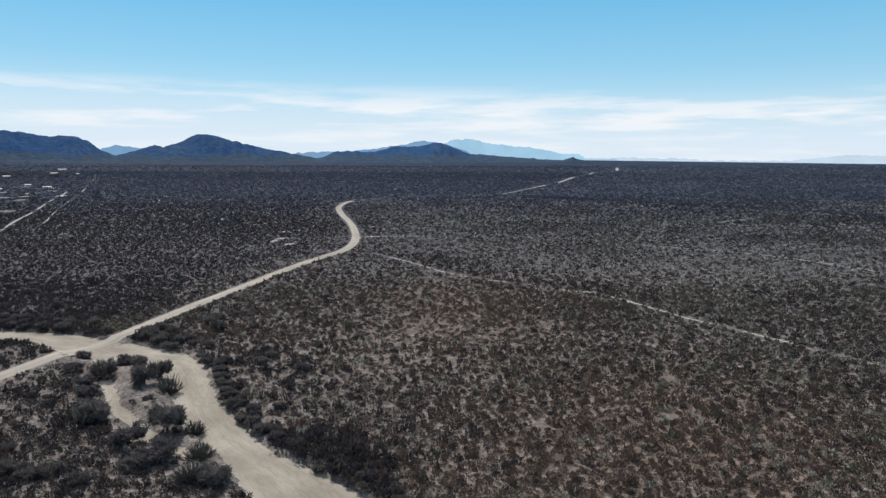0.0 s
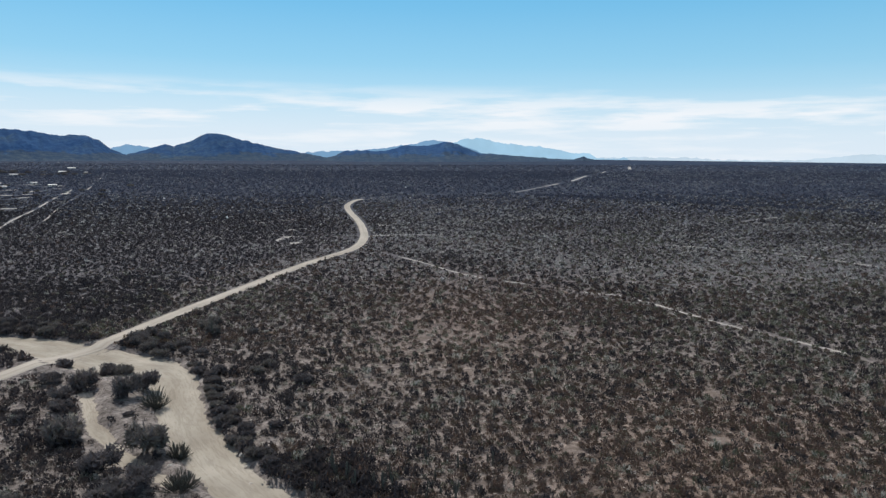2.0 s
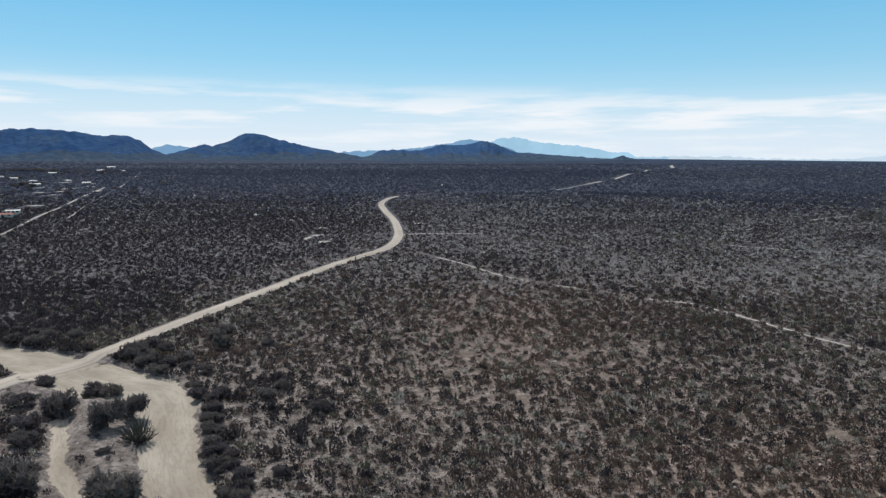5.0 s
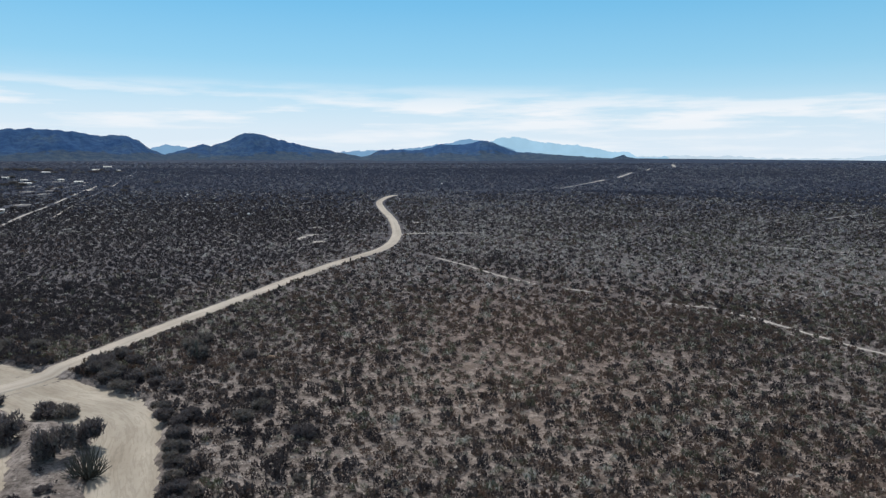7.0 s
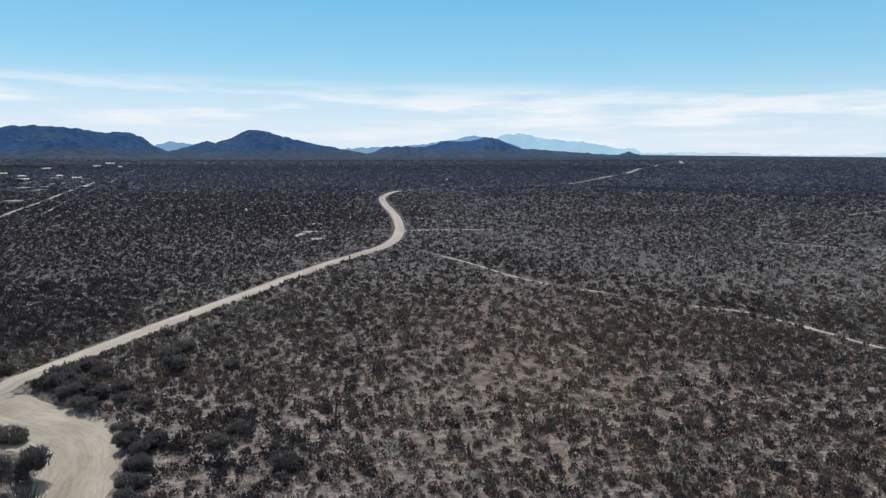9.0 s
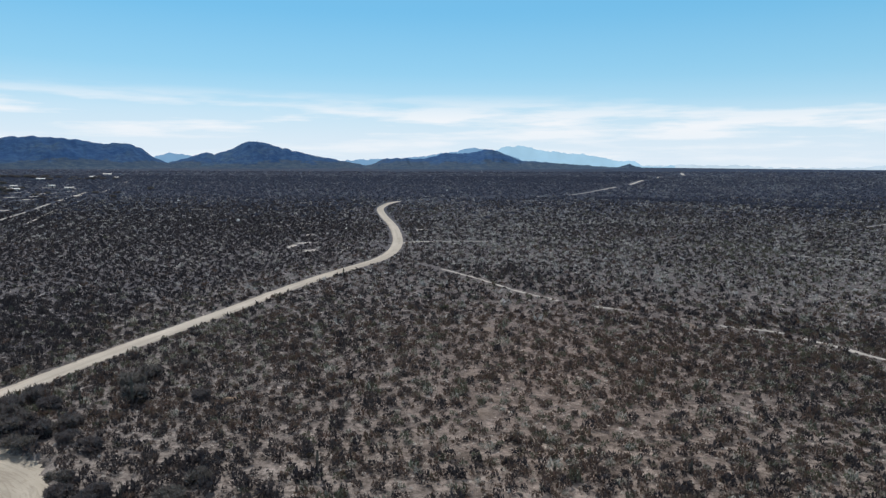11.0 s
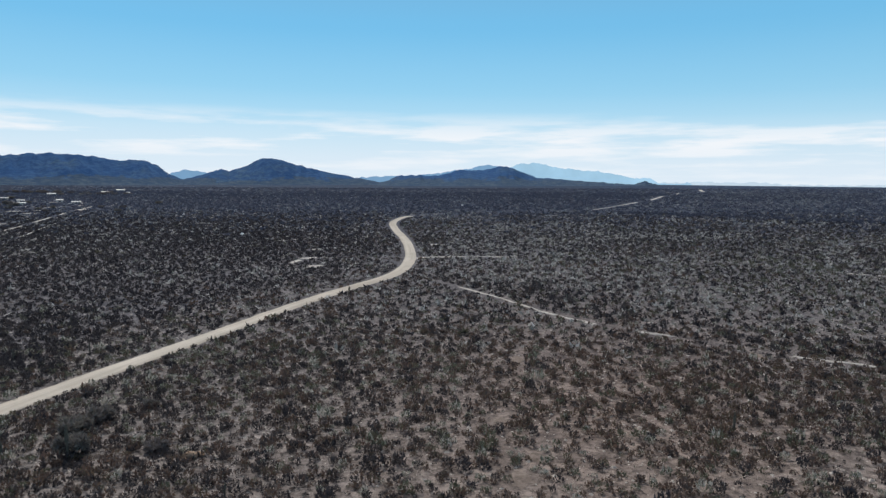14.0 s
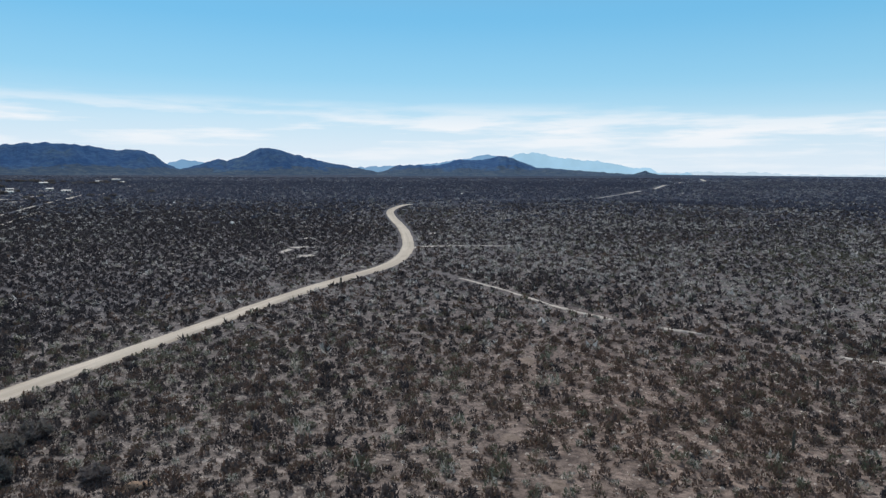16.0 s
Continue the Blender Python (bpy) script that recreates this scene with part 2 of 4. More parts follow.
EAST_TRACK = [(108, 377), (127, 367), (148.5, 354), (168, 336), (180, 318), (190.5, 301), (204, 278)]
WEST_TRACK = [(-128, 462), (-112, 479), (-103, 492), (-94.5, 512), (-87, 540), (-84, 556)]
STREAK = [(188, 480), (200, 490), (211, 498.5), (228, 509)]
TREE_LINE = [(90, 705), (152.8, 664.5), (208, 621.5), (263.9, 579), (327.5, 517.8), (400, 450)]
WASH = [(-190, 203), (-150, 199), (-127, 196.6), (-114.6, 194), (-102.4, 190), (-83, 179), (-66.6, 170.9), (-57.9, 155), (-48.6, 138), (-41.4, 127.4),
        (-35.6, 119.4), (-28.8, 112), (-21, 102), (-8, 86), (8, 62), (20, 30), (30, -20)]
WASH_W = [13, 13, 13, 13, 15, 17, 11, 9.5, 9.5, 9.5, 9, 12, 15.5, 16, 15, 14, 14]
BRANCH = [(-86, 172), (-79.7, 160.3), (-73.3, 150.7), (-68.7, 142.1), (-60.6, 133), (-55.1, 126.5), (-49.8, 122.4), (-43, 117)]


def smooth(line, step):
    """Points every step metres along a smooth line through the corners."""
    p = np.array(line, float)
    q = np.vstack([2 * p[0] - p[1], p, 2 * p[-1] - p[-2]])
    out = []
    for i in range(1, len(q) - 2):
        a, b, c, d = q[i - 1], q[i], q[i + 1], q[i + 2]
        n = max(2, int(np.linalg.norm(c[:2] - b[:2]) / step))
        for s in np.arange(n) / n:
            out.append(0.5 * (2 * b + (c - a) * s + (2 * a - 5 * b + 4 * c - d) * s**2 + (3 * b - a - 3 * c + d) * s**3))
    out.append(p[-1])
    return np.array(out)


def hashed(i, j, seed):
    v = np.sin(i * 127.1 + j * 311.7 + seed * 74.7) * 43758.5453
    return v - np.floor(v)


def vnoise(x, y, seed=0):
    xi, yi = np.floor(x), np.floor(y)
    u, v = x - xi, y - yi
    u, v = u * u * (3 - 2 * u), v * v * (3 - 2 * v)
    a, b = hashed(xi, yi, seed), hashed(xi + 1, yi, seed)
    c, d = hashed(xi, yi + 1, seed), hashed(xi + 1, yi + 1, seed)
    return (a * (1 - u) + b * u) * (1 - v) + (c * (1 - u) + d * u) * v


def fbm(x, y, seed=0, octaves=4):
    s, amp, tot = 0, 1.0, 0
    for k in range(octaves):
        s = s + amp * vnoise(x * 2**k, y * 2**k, seed + k)
        tot += amp
        amp *= 0.5
    return s / tot


def off_line(x, y, line):
    """Distance of points from a polyline, and the index of its nearest point."""
    best, at = np.full(len(x), 1e9), np.zeros(len(x), int)
    for i in range(len(line) - 1):
        a, d = line[i, :2], line[i + 1, :2] - line[i, :2]
        s = np.clip(((x - a[0]) * d[0] + (y - a[1]) * d[1]) / max(d @ d, 1e-9), 0, 1)
        r = np.hypot(x - a[0] - s * d[0], y - a[1] - s * d[1])
        near = r < best
        best[near], at[near] = r[near], i
    return best, at


ROAD_L, TRAIL_L, SPUR_L = smooth(ROAD, 3), smooth(TRAIL, 2), smooth(SPUR, 3)
TOWN_ROAD_L, TOWN_TRACK_L = smooth(TOWN_ROAD, 6), smooth(TOWN_TRACK, 8)
WASH_L = smooth([(*p, w) for p, w in zip(WASH, WASH_W)], 4)
BRANCH_L = smooth(BRANCH, 3)
EAST_L, WEST_L, TREE_LINE_L, STREAK_L = smooth(EAST_TRACK, 3), smooth(WEST_TRACK, 3), smooth(TREE_LINE, 4), smooth(STREAK, 3)
FALL_Y = (-5000, -400, -100, 120, 210, 270, 330, 400, 580, 740, 1100, 1800, 2200, 3000, 5000)
FALL_Z = (-20, -3, -2.5, -1.5, -0.2, 0.6, 2.2, 4.2, 9.3, 12.5, 17.5, 18.5, 22.5, 22.5, 22.5)


def slope(x, y):
    """The plain without banks: gently rising away, and towards the foot of the hills."""
    z = np.interp(y, FALL_Y, FALL_Z)
    far = np.clip((np.hypot(x, y) - 2600) / 2300, 0, 1)
    side = np.clip((0.55 - np.arctan2(x, np.maximum(y, 1))) / 0.4, 0, 1)
    return z + far * side * 20


def in_wash(x, y):
    """Metres inside (negative) or outside the edge of the dry wash and its side channel."""
    r, i = off_line(x, y, WASH_L)
    e = r - WASH_L[i, 2] / 2
    r2, _ = off_line(x, y, BRANCH_L)
    return np.minimum(e, r2 - 1.6)


def rusty(x, y):
    """The reddish low rises of the plain."""
    return np.maximum(np.exp(-(((x - 5) / 40) ** 2 + ((y - 235) / 70) ** 2)), np.exp(-(((x - 45) / 46) ** 2 + ((y - 122) / 46) ** 2)))


def west_of_road(x, y):
    """The darker, closer scrub beyond the road."""
    rx = np.interp(y, ROAD_L[:, 1], ROAD_L[:, 0])
    return np.clip((rx - 6 - x + 30 * (fbm(x * 0.03, y * 0.03, 78) - 0.5)) / 22, 0, 1) * np.clip((y - 190) / 25, 0, 1)


def ground(x, y):
    x, y = np.atleast_1d(np.asarray(x, float)), np.atleast_1d(np.asarray(y, float))
    z = slope(x, y)
    near = (x > -200) & (x < 60) & (y > -30) & (y < 260)
    if near.any():
        xn, yn = x[near], y[near]
        e = in_wash(xn, yn) + 2.4 * (fbm(xn * 0.35, yn * 0.35, 3) - 0.5)
        road, _ = off_line(xn, yn, ROAD_L)
        carve = 1.1 * np.clip((0.7 - e) / 1.4, 0, 1)
        carve *= np.clip((road - 2.5) / 4.0, 0.66, 1)
        z[near] += 0.5 * (fbm(xn * 0.12, yn * 0.12, 5) - 0.5) * np.clip((road - 4) / 6, 0, 1) - carve
    return z


# ---- mesh helpers ----


def soup(name, tris, mat, tone=None, parent=None):
    """A mesh object from an array of triangles (n, 3, 3), with a tone on each corner."""
    n = len(tris) * 3
    me = bpy.data.meshes.new(name)
    me.vertices.add(n)
    me.vertices.foreach_set("co", np.ascontiguousarray(tris, np.float32).ravel())
    me.loops.add(n)
    me.loops.foreach_set("vertex_index", np.arange(n, dtype=np.int32))
    me.polygons.add(len(tris))
    me.polygons.foreach_set("loop_start", np.arange(0, n, 3, dtype=np.int32))
    if tone is not None:
        at = me.attributes.new("tone", "FLOAT", "POINT")
        at.data.foreach_set("value", np.repeat(np.asarray(tone, np.float32), 3))
    me.update(calc_edges=True)
    me.materials.append(mat)
    ob = new(name, me)
    ob.parent = parent
    return ob


def sheet(name, verts, rows, cols, mat, flat=False, flow=None, cover=None, rust=None):
    """A grid mesh of rows x cols points."""
    i = np.arange(rows * cols).reshape(rows, cols)
    q = np.stack([i[:-1, :-1], i[:-1, 1:], i[1:, 1:], i[1:, :-1]], -1).reshape(-1, 4)
    me = bpy.data.meshes.new(name)
    me.vertices.add(rows * cols)
    me.vertices.foreach_set("co", np.ascontiguousarray(verts, np.float32).ravel())
    me.loops.add(q.size)
    me.loops.foreach_set("vertex_index", q.ravel().astype(np.int32))
    me.polygons.add(len(q))
    me.polygons.foreach_set("loop_start", np.arange(0, q.size, 4, dtype=np.int32))
    if not flat:
        me.polygons.foreach_set("use_smooth", np.ones(len(q), bool))
    if flow is not None:
        me.attributes.new("flow", "FLOAT_VECTOR", "POINT").data.foreach_set("vector", np.ascontiguousarray(flow, np.float32).ravel())
    if cover is not None:
        me.attributes.new("cover", "FLOAT", "POINT").data.foreach_set("value", np.ascontiguousarray(cover, np.float32))
    if rust is not None:
        me.attributes.new("rust", "FLOAT", "POINT").data.foreach_set("value", np.ascontiguousarray(rust, np.float32))
    me.update(calc_edges=True)
    me.materials.append(mat)
    return new(name, me)


def part(name, bm, mat, parent=None, label=""):
    me = bpy.data.meshes.new(name)
    bm.to_mesh(me)
    bm.free()
    me.materials.append(mat)
    ob = new(name, me)
    ob.parent = parent
    return tagged(ob, label)


def tube(bm, pts, radii, seg=7):
    """A tapered tube through the points, closed at the end."""
    rings = []
    pts = [Vector(p) for p in pts]
    for k, (p, r) in enumerate(zip(pts, radii)):
        d = (pts[min(k + 1, len(pts) - 1)] - pts[max(k - 1, 0)]).normalized()
        u = d.cross(Vector((0.31, 0.95, 0.1))).normalized()
        v = d.cross(u)
        rings.append([bm.verts.new(p + r * (math.cos(a) * u + math.sin(a) * v)) for a in [2 * math.pi * i / seg for i in range(seg)]])
    for a, b in zip(rings, rings[1:]):
        for i in range(seg):
            bm.faces.new((a[i], a[(i + 1) % seg], b[(i + 1) % seg], b[i]))
    bm.faces.new(rings[-1])
    bm.faces.new(rings[0][::-1])


def box(bm, lo, hi):
    x0, y0, z0 = lo
    x1, y1, z1 = hi
    v = [bm.verts.new(c) for c in ((x0, y0, z0), (x1, y0, z0), (x1, y1, z0), (x0, y1, z0), (x0, y0, z1), (x1, y0, z1), (x1, y1, z1), (x0, y1, z1))]
    for f in ((3, 2, 1, 0), (4, 5, 6, 7), (0, 1, 5, 4), (1, 2, 6, 5), (2, 3, 7, 6), (3, 0, 4, 7)):
        bm.faces.new([v[i] for i in f])


# ---- ground ----


def lines(*spans):
    """Grid lines from spans of (start, end, step)."""
    out = []
    for a, b, s in spans:
        out.append(np.arange(a, b, s))
    return np.concatenate(out)


def growing(a, b, first, rate):
    out, s = [a], first
    while out[-1] < b:
        out.append(out[-1] + s)
        s *= rate
    out[-1] = b
    return np.array(out)


gx = np.concatenate([-growing(200, 4950, 8, 1.18)[::-1], lines((-196, -136, 4), (-136, 12, 1.1), (12, 200, 4)), growing(200, 4950, 8, 1.18)])
gy = np.concatenate([-growing(30, 4950, 8, 1.25)[::-1], lines((-26, 70, 4), (70, 215, 1.1), (215, 500, 4)), growing(500, 4950, 8, 1.1)])
GX, GY = np.meshgrid(gx, gy)
GZ = ground(GX.ravel(), GY.ravel())
RANGE = np.hypot(GX.ravel(), GY.ravel())
COVER = np.clip((RANGE - 190) / 520, 0, 1) ** 0.55 + np.clip((RANGE - 1500) / 1200, 0, 1)      # scrub closes up over the soil further out, painted haze blue with it
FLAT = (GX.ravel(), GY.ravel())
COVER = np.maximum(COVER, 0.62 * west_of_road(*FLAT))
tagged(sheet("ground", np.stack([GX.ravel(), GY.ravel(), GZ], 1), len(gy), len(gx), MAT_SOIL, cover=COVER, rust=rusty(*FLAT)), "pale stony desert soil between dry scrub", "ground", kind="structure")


def ribbon(name, line, width, mat, lift, label, category, sunk=0.35, rag=0.25, seed=0, ruts=True, level=None):
    """A strip of bare earth that follows the ground, with sunk ragged edges and shallow wheel ruts."""
    n = len(line)
    d = np.gradient(line[:, :2], axis=0)
    d /= np.linalg.norm(d, axis=1)[:, None]
    side = np.stack([d[:, 1], -d[:, 0]], 1)
    w = (line[:, 2] if line.shape[1] > 2 else np.full(n, float(width))) / 2
    run = np.arange(n) * 0.7
    wl = w * (1 + rag * (fbm(run, run * 0 + 3.3, seed) - 0.5) * 2)
    wr = w * (1 + rag * (fbm(run, run * 0 + 9.1, seed + 5) - 0.5) * 2)
    across = (-1.0, -0.86, -0.55, -0.4, -0.15, 0.15, 0.4, 0.55, 0.86, 1.0)
    rows, flow = [], []
    metres = np.concatenate([[0], np.cumsum(np.linalg.norm(np.diff(line[:, :2], axis=0), axis=1))])
    for s in across:
        xy = line[:, :2] + side * (s * np.where(s < 0, wl, wr))[:, None]
        z = (ground(xy[:, 0], xy[:, 1]) if level is None else slope(xy[:, 0], xy[:, 1]) + level) + lift
        if abs(s) == 1.0:
            z = z - sunk
        elif ruts and abs(s) in (0.4, 0.55):
            z = z - 0.05
        rows.append(np.column_stack([xy, z]))
        flow.append(np.column_stack([metres, s * w, np.full(n, seed * 10.0)]))
    v = np.stack(rows, 1).reshape(-1, 3)
    return tagged(sheet(name, v, n, len(across), mat, flow=np.stack(flow, 1).reshape(-1, 3)), label, category, kind="structure")


ROAD_W = np.column_stack([ROAD_L, np.interp(ROAD_L[:, 1], [330, 460], [5.3, 5.0])])
ribbon("road", ROAD_W[ROAD_L[:, 1] < 653], 6.1, MAT_ROAD, 0.16, "graded pale dirt road winding through dry scrub", "road", rag=0.14)
for y0, y1, wide in ((742, 860, 1.4), (858, 930, 3.4), (1000, 1240, 4.4), (1430, 1640, 3.2), (1850, 2200, 8.0)):
    far_run = ROAD_L[(ROAD_L[:, 1] > y0) & (ROAD_L[:, 1] < y1)]
    ribbon("road", far_run, wide, MAT_TRACK, 0.3, "far stretch of the pale dirt road, half hidden", "road", rag=0.3)
WASH_S = WASH_L.copy()
WASH_S[:, 2] += 5
ribbon("dry_wash", WASH_S, 10, MAT_SAND, 0.0, "dry sandy wash bed with faint tyre tracks", "dry wash", rag=0.0, ruts=False, level=-0.72, sunk=0.0)
ribbon("side_channel", np.column_stack([BRANCH_L, np.full(len(BRANCH_L), 5.5)]), 5, MAT_SAND, 0.0, "narrow sandy side channel beside the wash", "dry wash", rag=0.1, ruts=False, level=-0.74, sunk=0.0, seed=4)
TRAIL_W = np.column_stack([TRAIL_L, 0.2 + 1.8 * fbm(TRAIL_L[:, 0] * 0.16, TRAIL_L[:, 1] * 0.16, 33, 2) ** 1.2])
TRAIL_W[:, :2] += 2.6 * np.column_stack([fbm(TRAIL_L[:, 1] * 0.13, TRAIL_L[:, 0] * 0, 34, 2) - 0.5, fbm(TRAIL_L[:, 1] * 0.13, TRAIL_L[:, 0] * 0, 35, 2) - 0.5])
for y0, y1 in ((288, 338), (276, 283), (254, 262), (206, 252), (186, 202)):
    ribbon("trail", TRAIL_W[(TRAIL_L[:, 1] > y0) & (TRAIL_L[:, 1] < y1)], 2.0, MAT_TRACK, 0.14, "narrow pale dirt trail broken by scrub", "trail", rag=0.7, seed=2)
ribbon("spur_track", np.column_stack([SPUR_L, np.interp(SPUR_L[:, 0], [-40, -30], [3.0, 1.5])]), 3.0, MAT_TRACK, 0.15, "short pale side track leaving the road", "track", rag=0.4, seed=6)
for a, b in ((0, 0.46), (0.5, 0.62), (0.68, 0.78), (0.85, 1.0)):
    ribbon("town_road", TOWN_ROAD_L[int(a * len(TOWN_ROAD_L)):int(b * len(TOWN_ROAD_L))], 1.5, MAT_TRACK, 0.3, "pale dirt street at the village edge", "road", rag=0.6, seed=7)
for a, b in ((0.04, 0.14), (0.18, 0.22), (0.36, 0.43), (0.62, 0.78)):
    ribbon("town_track", TOWN_TRACK_L[int(a * len(TOWN_TRACK_L)):int(b * len(TOWN_TRACK_L))], 1.1, MAT_TRACK, 0.3, "pale dirt track beside the village street", "track", rag=0.6, seed=8)
ribbon("faint_track", EAST_L, 0.9, MAT_TRACK, 0.15, "faint pale track half hidden by scrub", "track", rag=0.6, seed=9)
ribbon("faint_track", STREAK_L, 1.0, MAT_TRACK, 0.2, "short pale stretch of bare track in the scrub", "track", rag=0.5, seed=12)
ribbon("faint_track", WEST_L[:14], 1.2, MAT_TRACK, 0.15, "faint pale track joining the dirt road", "track", rag=0.6, seed=10)

# ---- hills ----


def hill(name, profile, dist, depth, mat, label, seed, rough=0.20, step=0.08, jag=0.0016):
    """A range of hills: crest heights (bearing in degrees, metres) at a distance, with gullied slopes before and behind."""
    prof = np.array(profile)
    a = np.arange(prof[0, 0], prof[-1, 0] + step, step)
    rise = np.interp(a, prof[:, 0], prof[:, 1])
    k = np.array([1, 2, 1]) / 4
    rise = np.convolve(np.pad(rise, 1, mode="edge"), k, "valid")
    crest = rise + dist * jag * (fbm(a * 2.6, a * 0, seed, 5) - 0.5) * 2
    back = np.linspace(-1, 1, 61)
    foot = 10.0
    verts = []
    for s in back:
        r = dist + s * depth
        fall = 0.35 * math.cos(s * math.pi / 2) ** 1.5 + 0.65 * (1 - abs(s)) ** 1.35
        gully = rough * np.sin(min(1, abs(s) * 1.6) * math.pi) * (fbm(a * 1.6 + s * 1.3, np.full_like(a, s * 2.0), seed + 9, 6) - 0.5) * 2
        z = foot + np.maximum(crest - foot, 0) * np.clip(fall + gully, 0, 1)
        verts.append(np.stack([r * np.sin(np.radians(a)), r * np.cos(np.radians(a)), z], 1))
    ob = sheet(name, np.concatenate(verts), len(back), len(a), mat)
    return tagged(ob, label, "hill", kind="structure")


hill("mesa", [(-48, 93.5), (-44, 158.7), (-39, 173.2), (-36, 176.8), (-33.5, 191.3), (-32, 184.8), (-30.9, 176.8), (-29, 160.1), (-27.5, 162.3), (-26.9, 147.8), (-26.3, 122.4), (-25.8, 93.5), (-25, 64.5), (-23.5, 35.5)], 4150, 800, MAT_HAZED_HILL, "dark flat-topped mesa with a steep scarp", 11)
hill("hill", [(-27, 35.3), (-25.2, 54.4), (-23.4, 91.1), (-22.1, 120.4), (-21.5, 107.9), (-20.2, 141.6), (-19.1, 180.5), (-18.15, 182), (-17, 157), (-15.7, 132.1), (-14, 99.8), (-12.7, 88.9), (-11, 60.3), (-9, 35.3)], 4200, 700, MAT_HAZED_HILL, "dark scrub-covered hill with a rounded summit", 23)
hill("hill", [(-11, 35.9), (-9.7, 54.2), (-8.8, 85.3), (-7, 92.4), (-5.7, 83.2), (-3.85, 120.7), (-2.2, 115.7), (-1.1, 134.8), (-0.2, 142.6), (0.7, 116.5), (2.1, 78.3), (5.2, 59.9), (8, 47.2), (10, 35.9)], 4050, 900, MAT_HAZED_HILL, "dark low hill with a pointed summit", 31)
hill("hillock", [(9.2, 28.5), (9.9, 50), (10.3, 55.7), (10.8, 48.6), (11.5, 28.5)], 4100, 150, MAT_HAZED_HILL, "small dark hillock on the plain", 37)
hill("distant_range", [(-26.21, 67), (-25.62, 110.2), (-24.73, 128.9), (-23.55, 111.9), (-22.36, 109.4), (-19.80, 67)], 4860, 40, MAT_HAZE_BLUE, "hazy blue mountain range on the horizon", 41, jag=0.0021)
hill("distant_range", [(-13.88, 66.9), (-12.01, 80.4), (-10.04, 92.2), (-6.59, 103.2), (-4.76, 124.3), (-2.94, 142.9), (-1.85, 170.8), (-0.08, 151.4), (1.10, 126), (2.39, 75.3)], 4840, 40, MAT_HAZE_BLUE,
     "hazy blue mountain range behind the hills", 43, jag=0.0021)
hill("distant_range", [(-2.05, 101.3), (0.18, 152.6), (0.61, 180), (1.99, 184.3), (3.27, 161.2), (5.34, 135.5), (6.23, 138.1), (7.81, 115), (9.58, 85.1), (10.87, 79.1), (11.36, 45.7), (13.73, 50)], 4900, 40, MAT_HAZE_PALE,
     "hazy pale blue mountain range far behind the hills", 47, jag=0.0021)
hill("distant_range", [(10.77, 50), (12.15, 51.7), (14.71, 59.4), (16.39, 51.7), (18.46, 56), (20.43, 41.4), (25.56, 37.1), (27.83, 61.2), (29.21, 71.5), (31.47, 74.9), (35.42, 67.2)], 4920, 30, MAT_HAZE_FAINT,
     "faint hazy range at the edge of the plain", 53)

# ---- scrub ----
rng = np.random.default_rng(7)


def shrub_form(blades, stems, blade, seed, thin=0.24):
    """Triangles of one dry shrub of radius and height about 1: stems from the root and a loose dome of twigs."""
    r = np.random.default_rng(seed)
    out = []
    for _ in range(stems):
        a, o = r.uniform(0, 2 * math.pi), r.uniform(0.25, 0.8)
        tip = np.array([math.cos(a) * o, math.sin(a) * o, r.uniform(0.55, 1.0)])
        w = np.array([-math.sin(a), math.cos(a), 0]) * 0.06
        out.append([-w, w, tip])
    for _ in range(blades):
        a, h = r.uniform(0, 2 * math.pi), r.uniform(0, 1)
        rad = r.uniform(0.35, 1.0) ** 0.6
        c = np.array([math.cos(a) * rad * math.sqrt(1 - 0.75 * h * h), math.sin(a) * rad * math.sqrt(1 - 0.75 * h * h), 0.12 + 0.85 * h * (0.6 + 0.4 * rad)])
        long = c * np.array([0.5, 0.5, 0.4]) + r.normal(0, 0.35, 3) + np.array([0, 0, 0.35])
        long /= np.linalg.norm(long)
        wide = np.cross(long, r.normal(0, 1, 3))
        wide /= np.linalg.norm(wide)
        s = blade * r.uniform(0.6, 1.4)
        out.append([c - long * s * 0.5 - wide * s * thin, c - long * s * 0.4 + wide * s * thin, c + long * s * 0.6])
    t = np.array(out)
    t[:, :, 2] = np.maximum(t[:, :, 2], 0)
    return t


def scatter(forms, x, y, z, radius, height, tone, seed):
    """All shrubs of one kind as one array of triangles, with their tones."""
    r = np.random.default_rng(seed)
    pick = r.integers(0, len(forms), len(x))
    tris, tones = [], []
    for k, form in enumerate(forms):
        i = np.where(pick == k)[0]
        a = r.uniform(0, 2 * math.pi, len(i))
        c, s = np.cos(a)[:, None, None], np.sin(a)[:, None, None]
        fx, fy, fz = form[None, :, :, 0], form[None, :, :, 1], form[None, :, :, 2]
        px = (fx * c - fy * s) * radius[i, None, None] + x[i, None, None]
        py = (fx * s + fy * c) * radius[i, None, None] + y[i, None, None]
        pz = fz * height[i, None, None] + z[i, None, None]
        tris.append(np.stack([px, py, pz], -1).reshape(-1, 3, 3))
        tones.append(np.repeat(tone[i], len(form)))
    return np.concatenate(tris), np.concatenate(tones)


YARDS = [(-470, 840, 12, 5), (-433, 738, 7, 9), (-413, 697, 8, 4), (-393, 653, 6, 4), (-383, 707, 6, 14), (-427, 680, 6, 5), (-471, 757, 7, 6), (-434, 781, 6, 6),
         (-574, 889, 9, 4), (-341, 548, 9, 3.5), (-512, 865, 11, 5), (-319, 494, 6, 3), (-94.5, 391, 1.5, 7), (-92.5, 401, 4.2, 2.6), (-83, 378, 3.2, 4), (-97, 430, 2, 4), (-45, 454, 4.0, 3)]

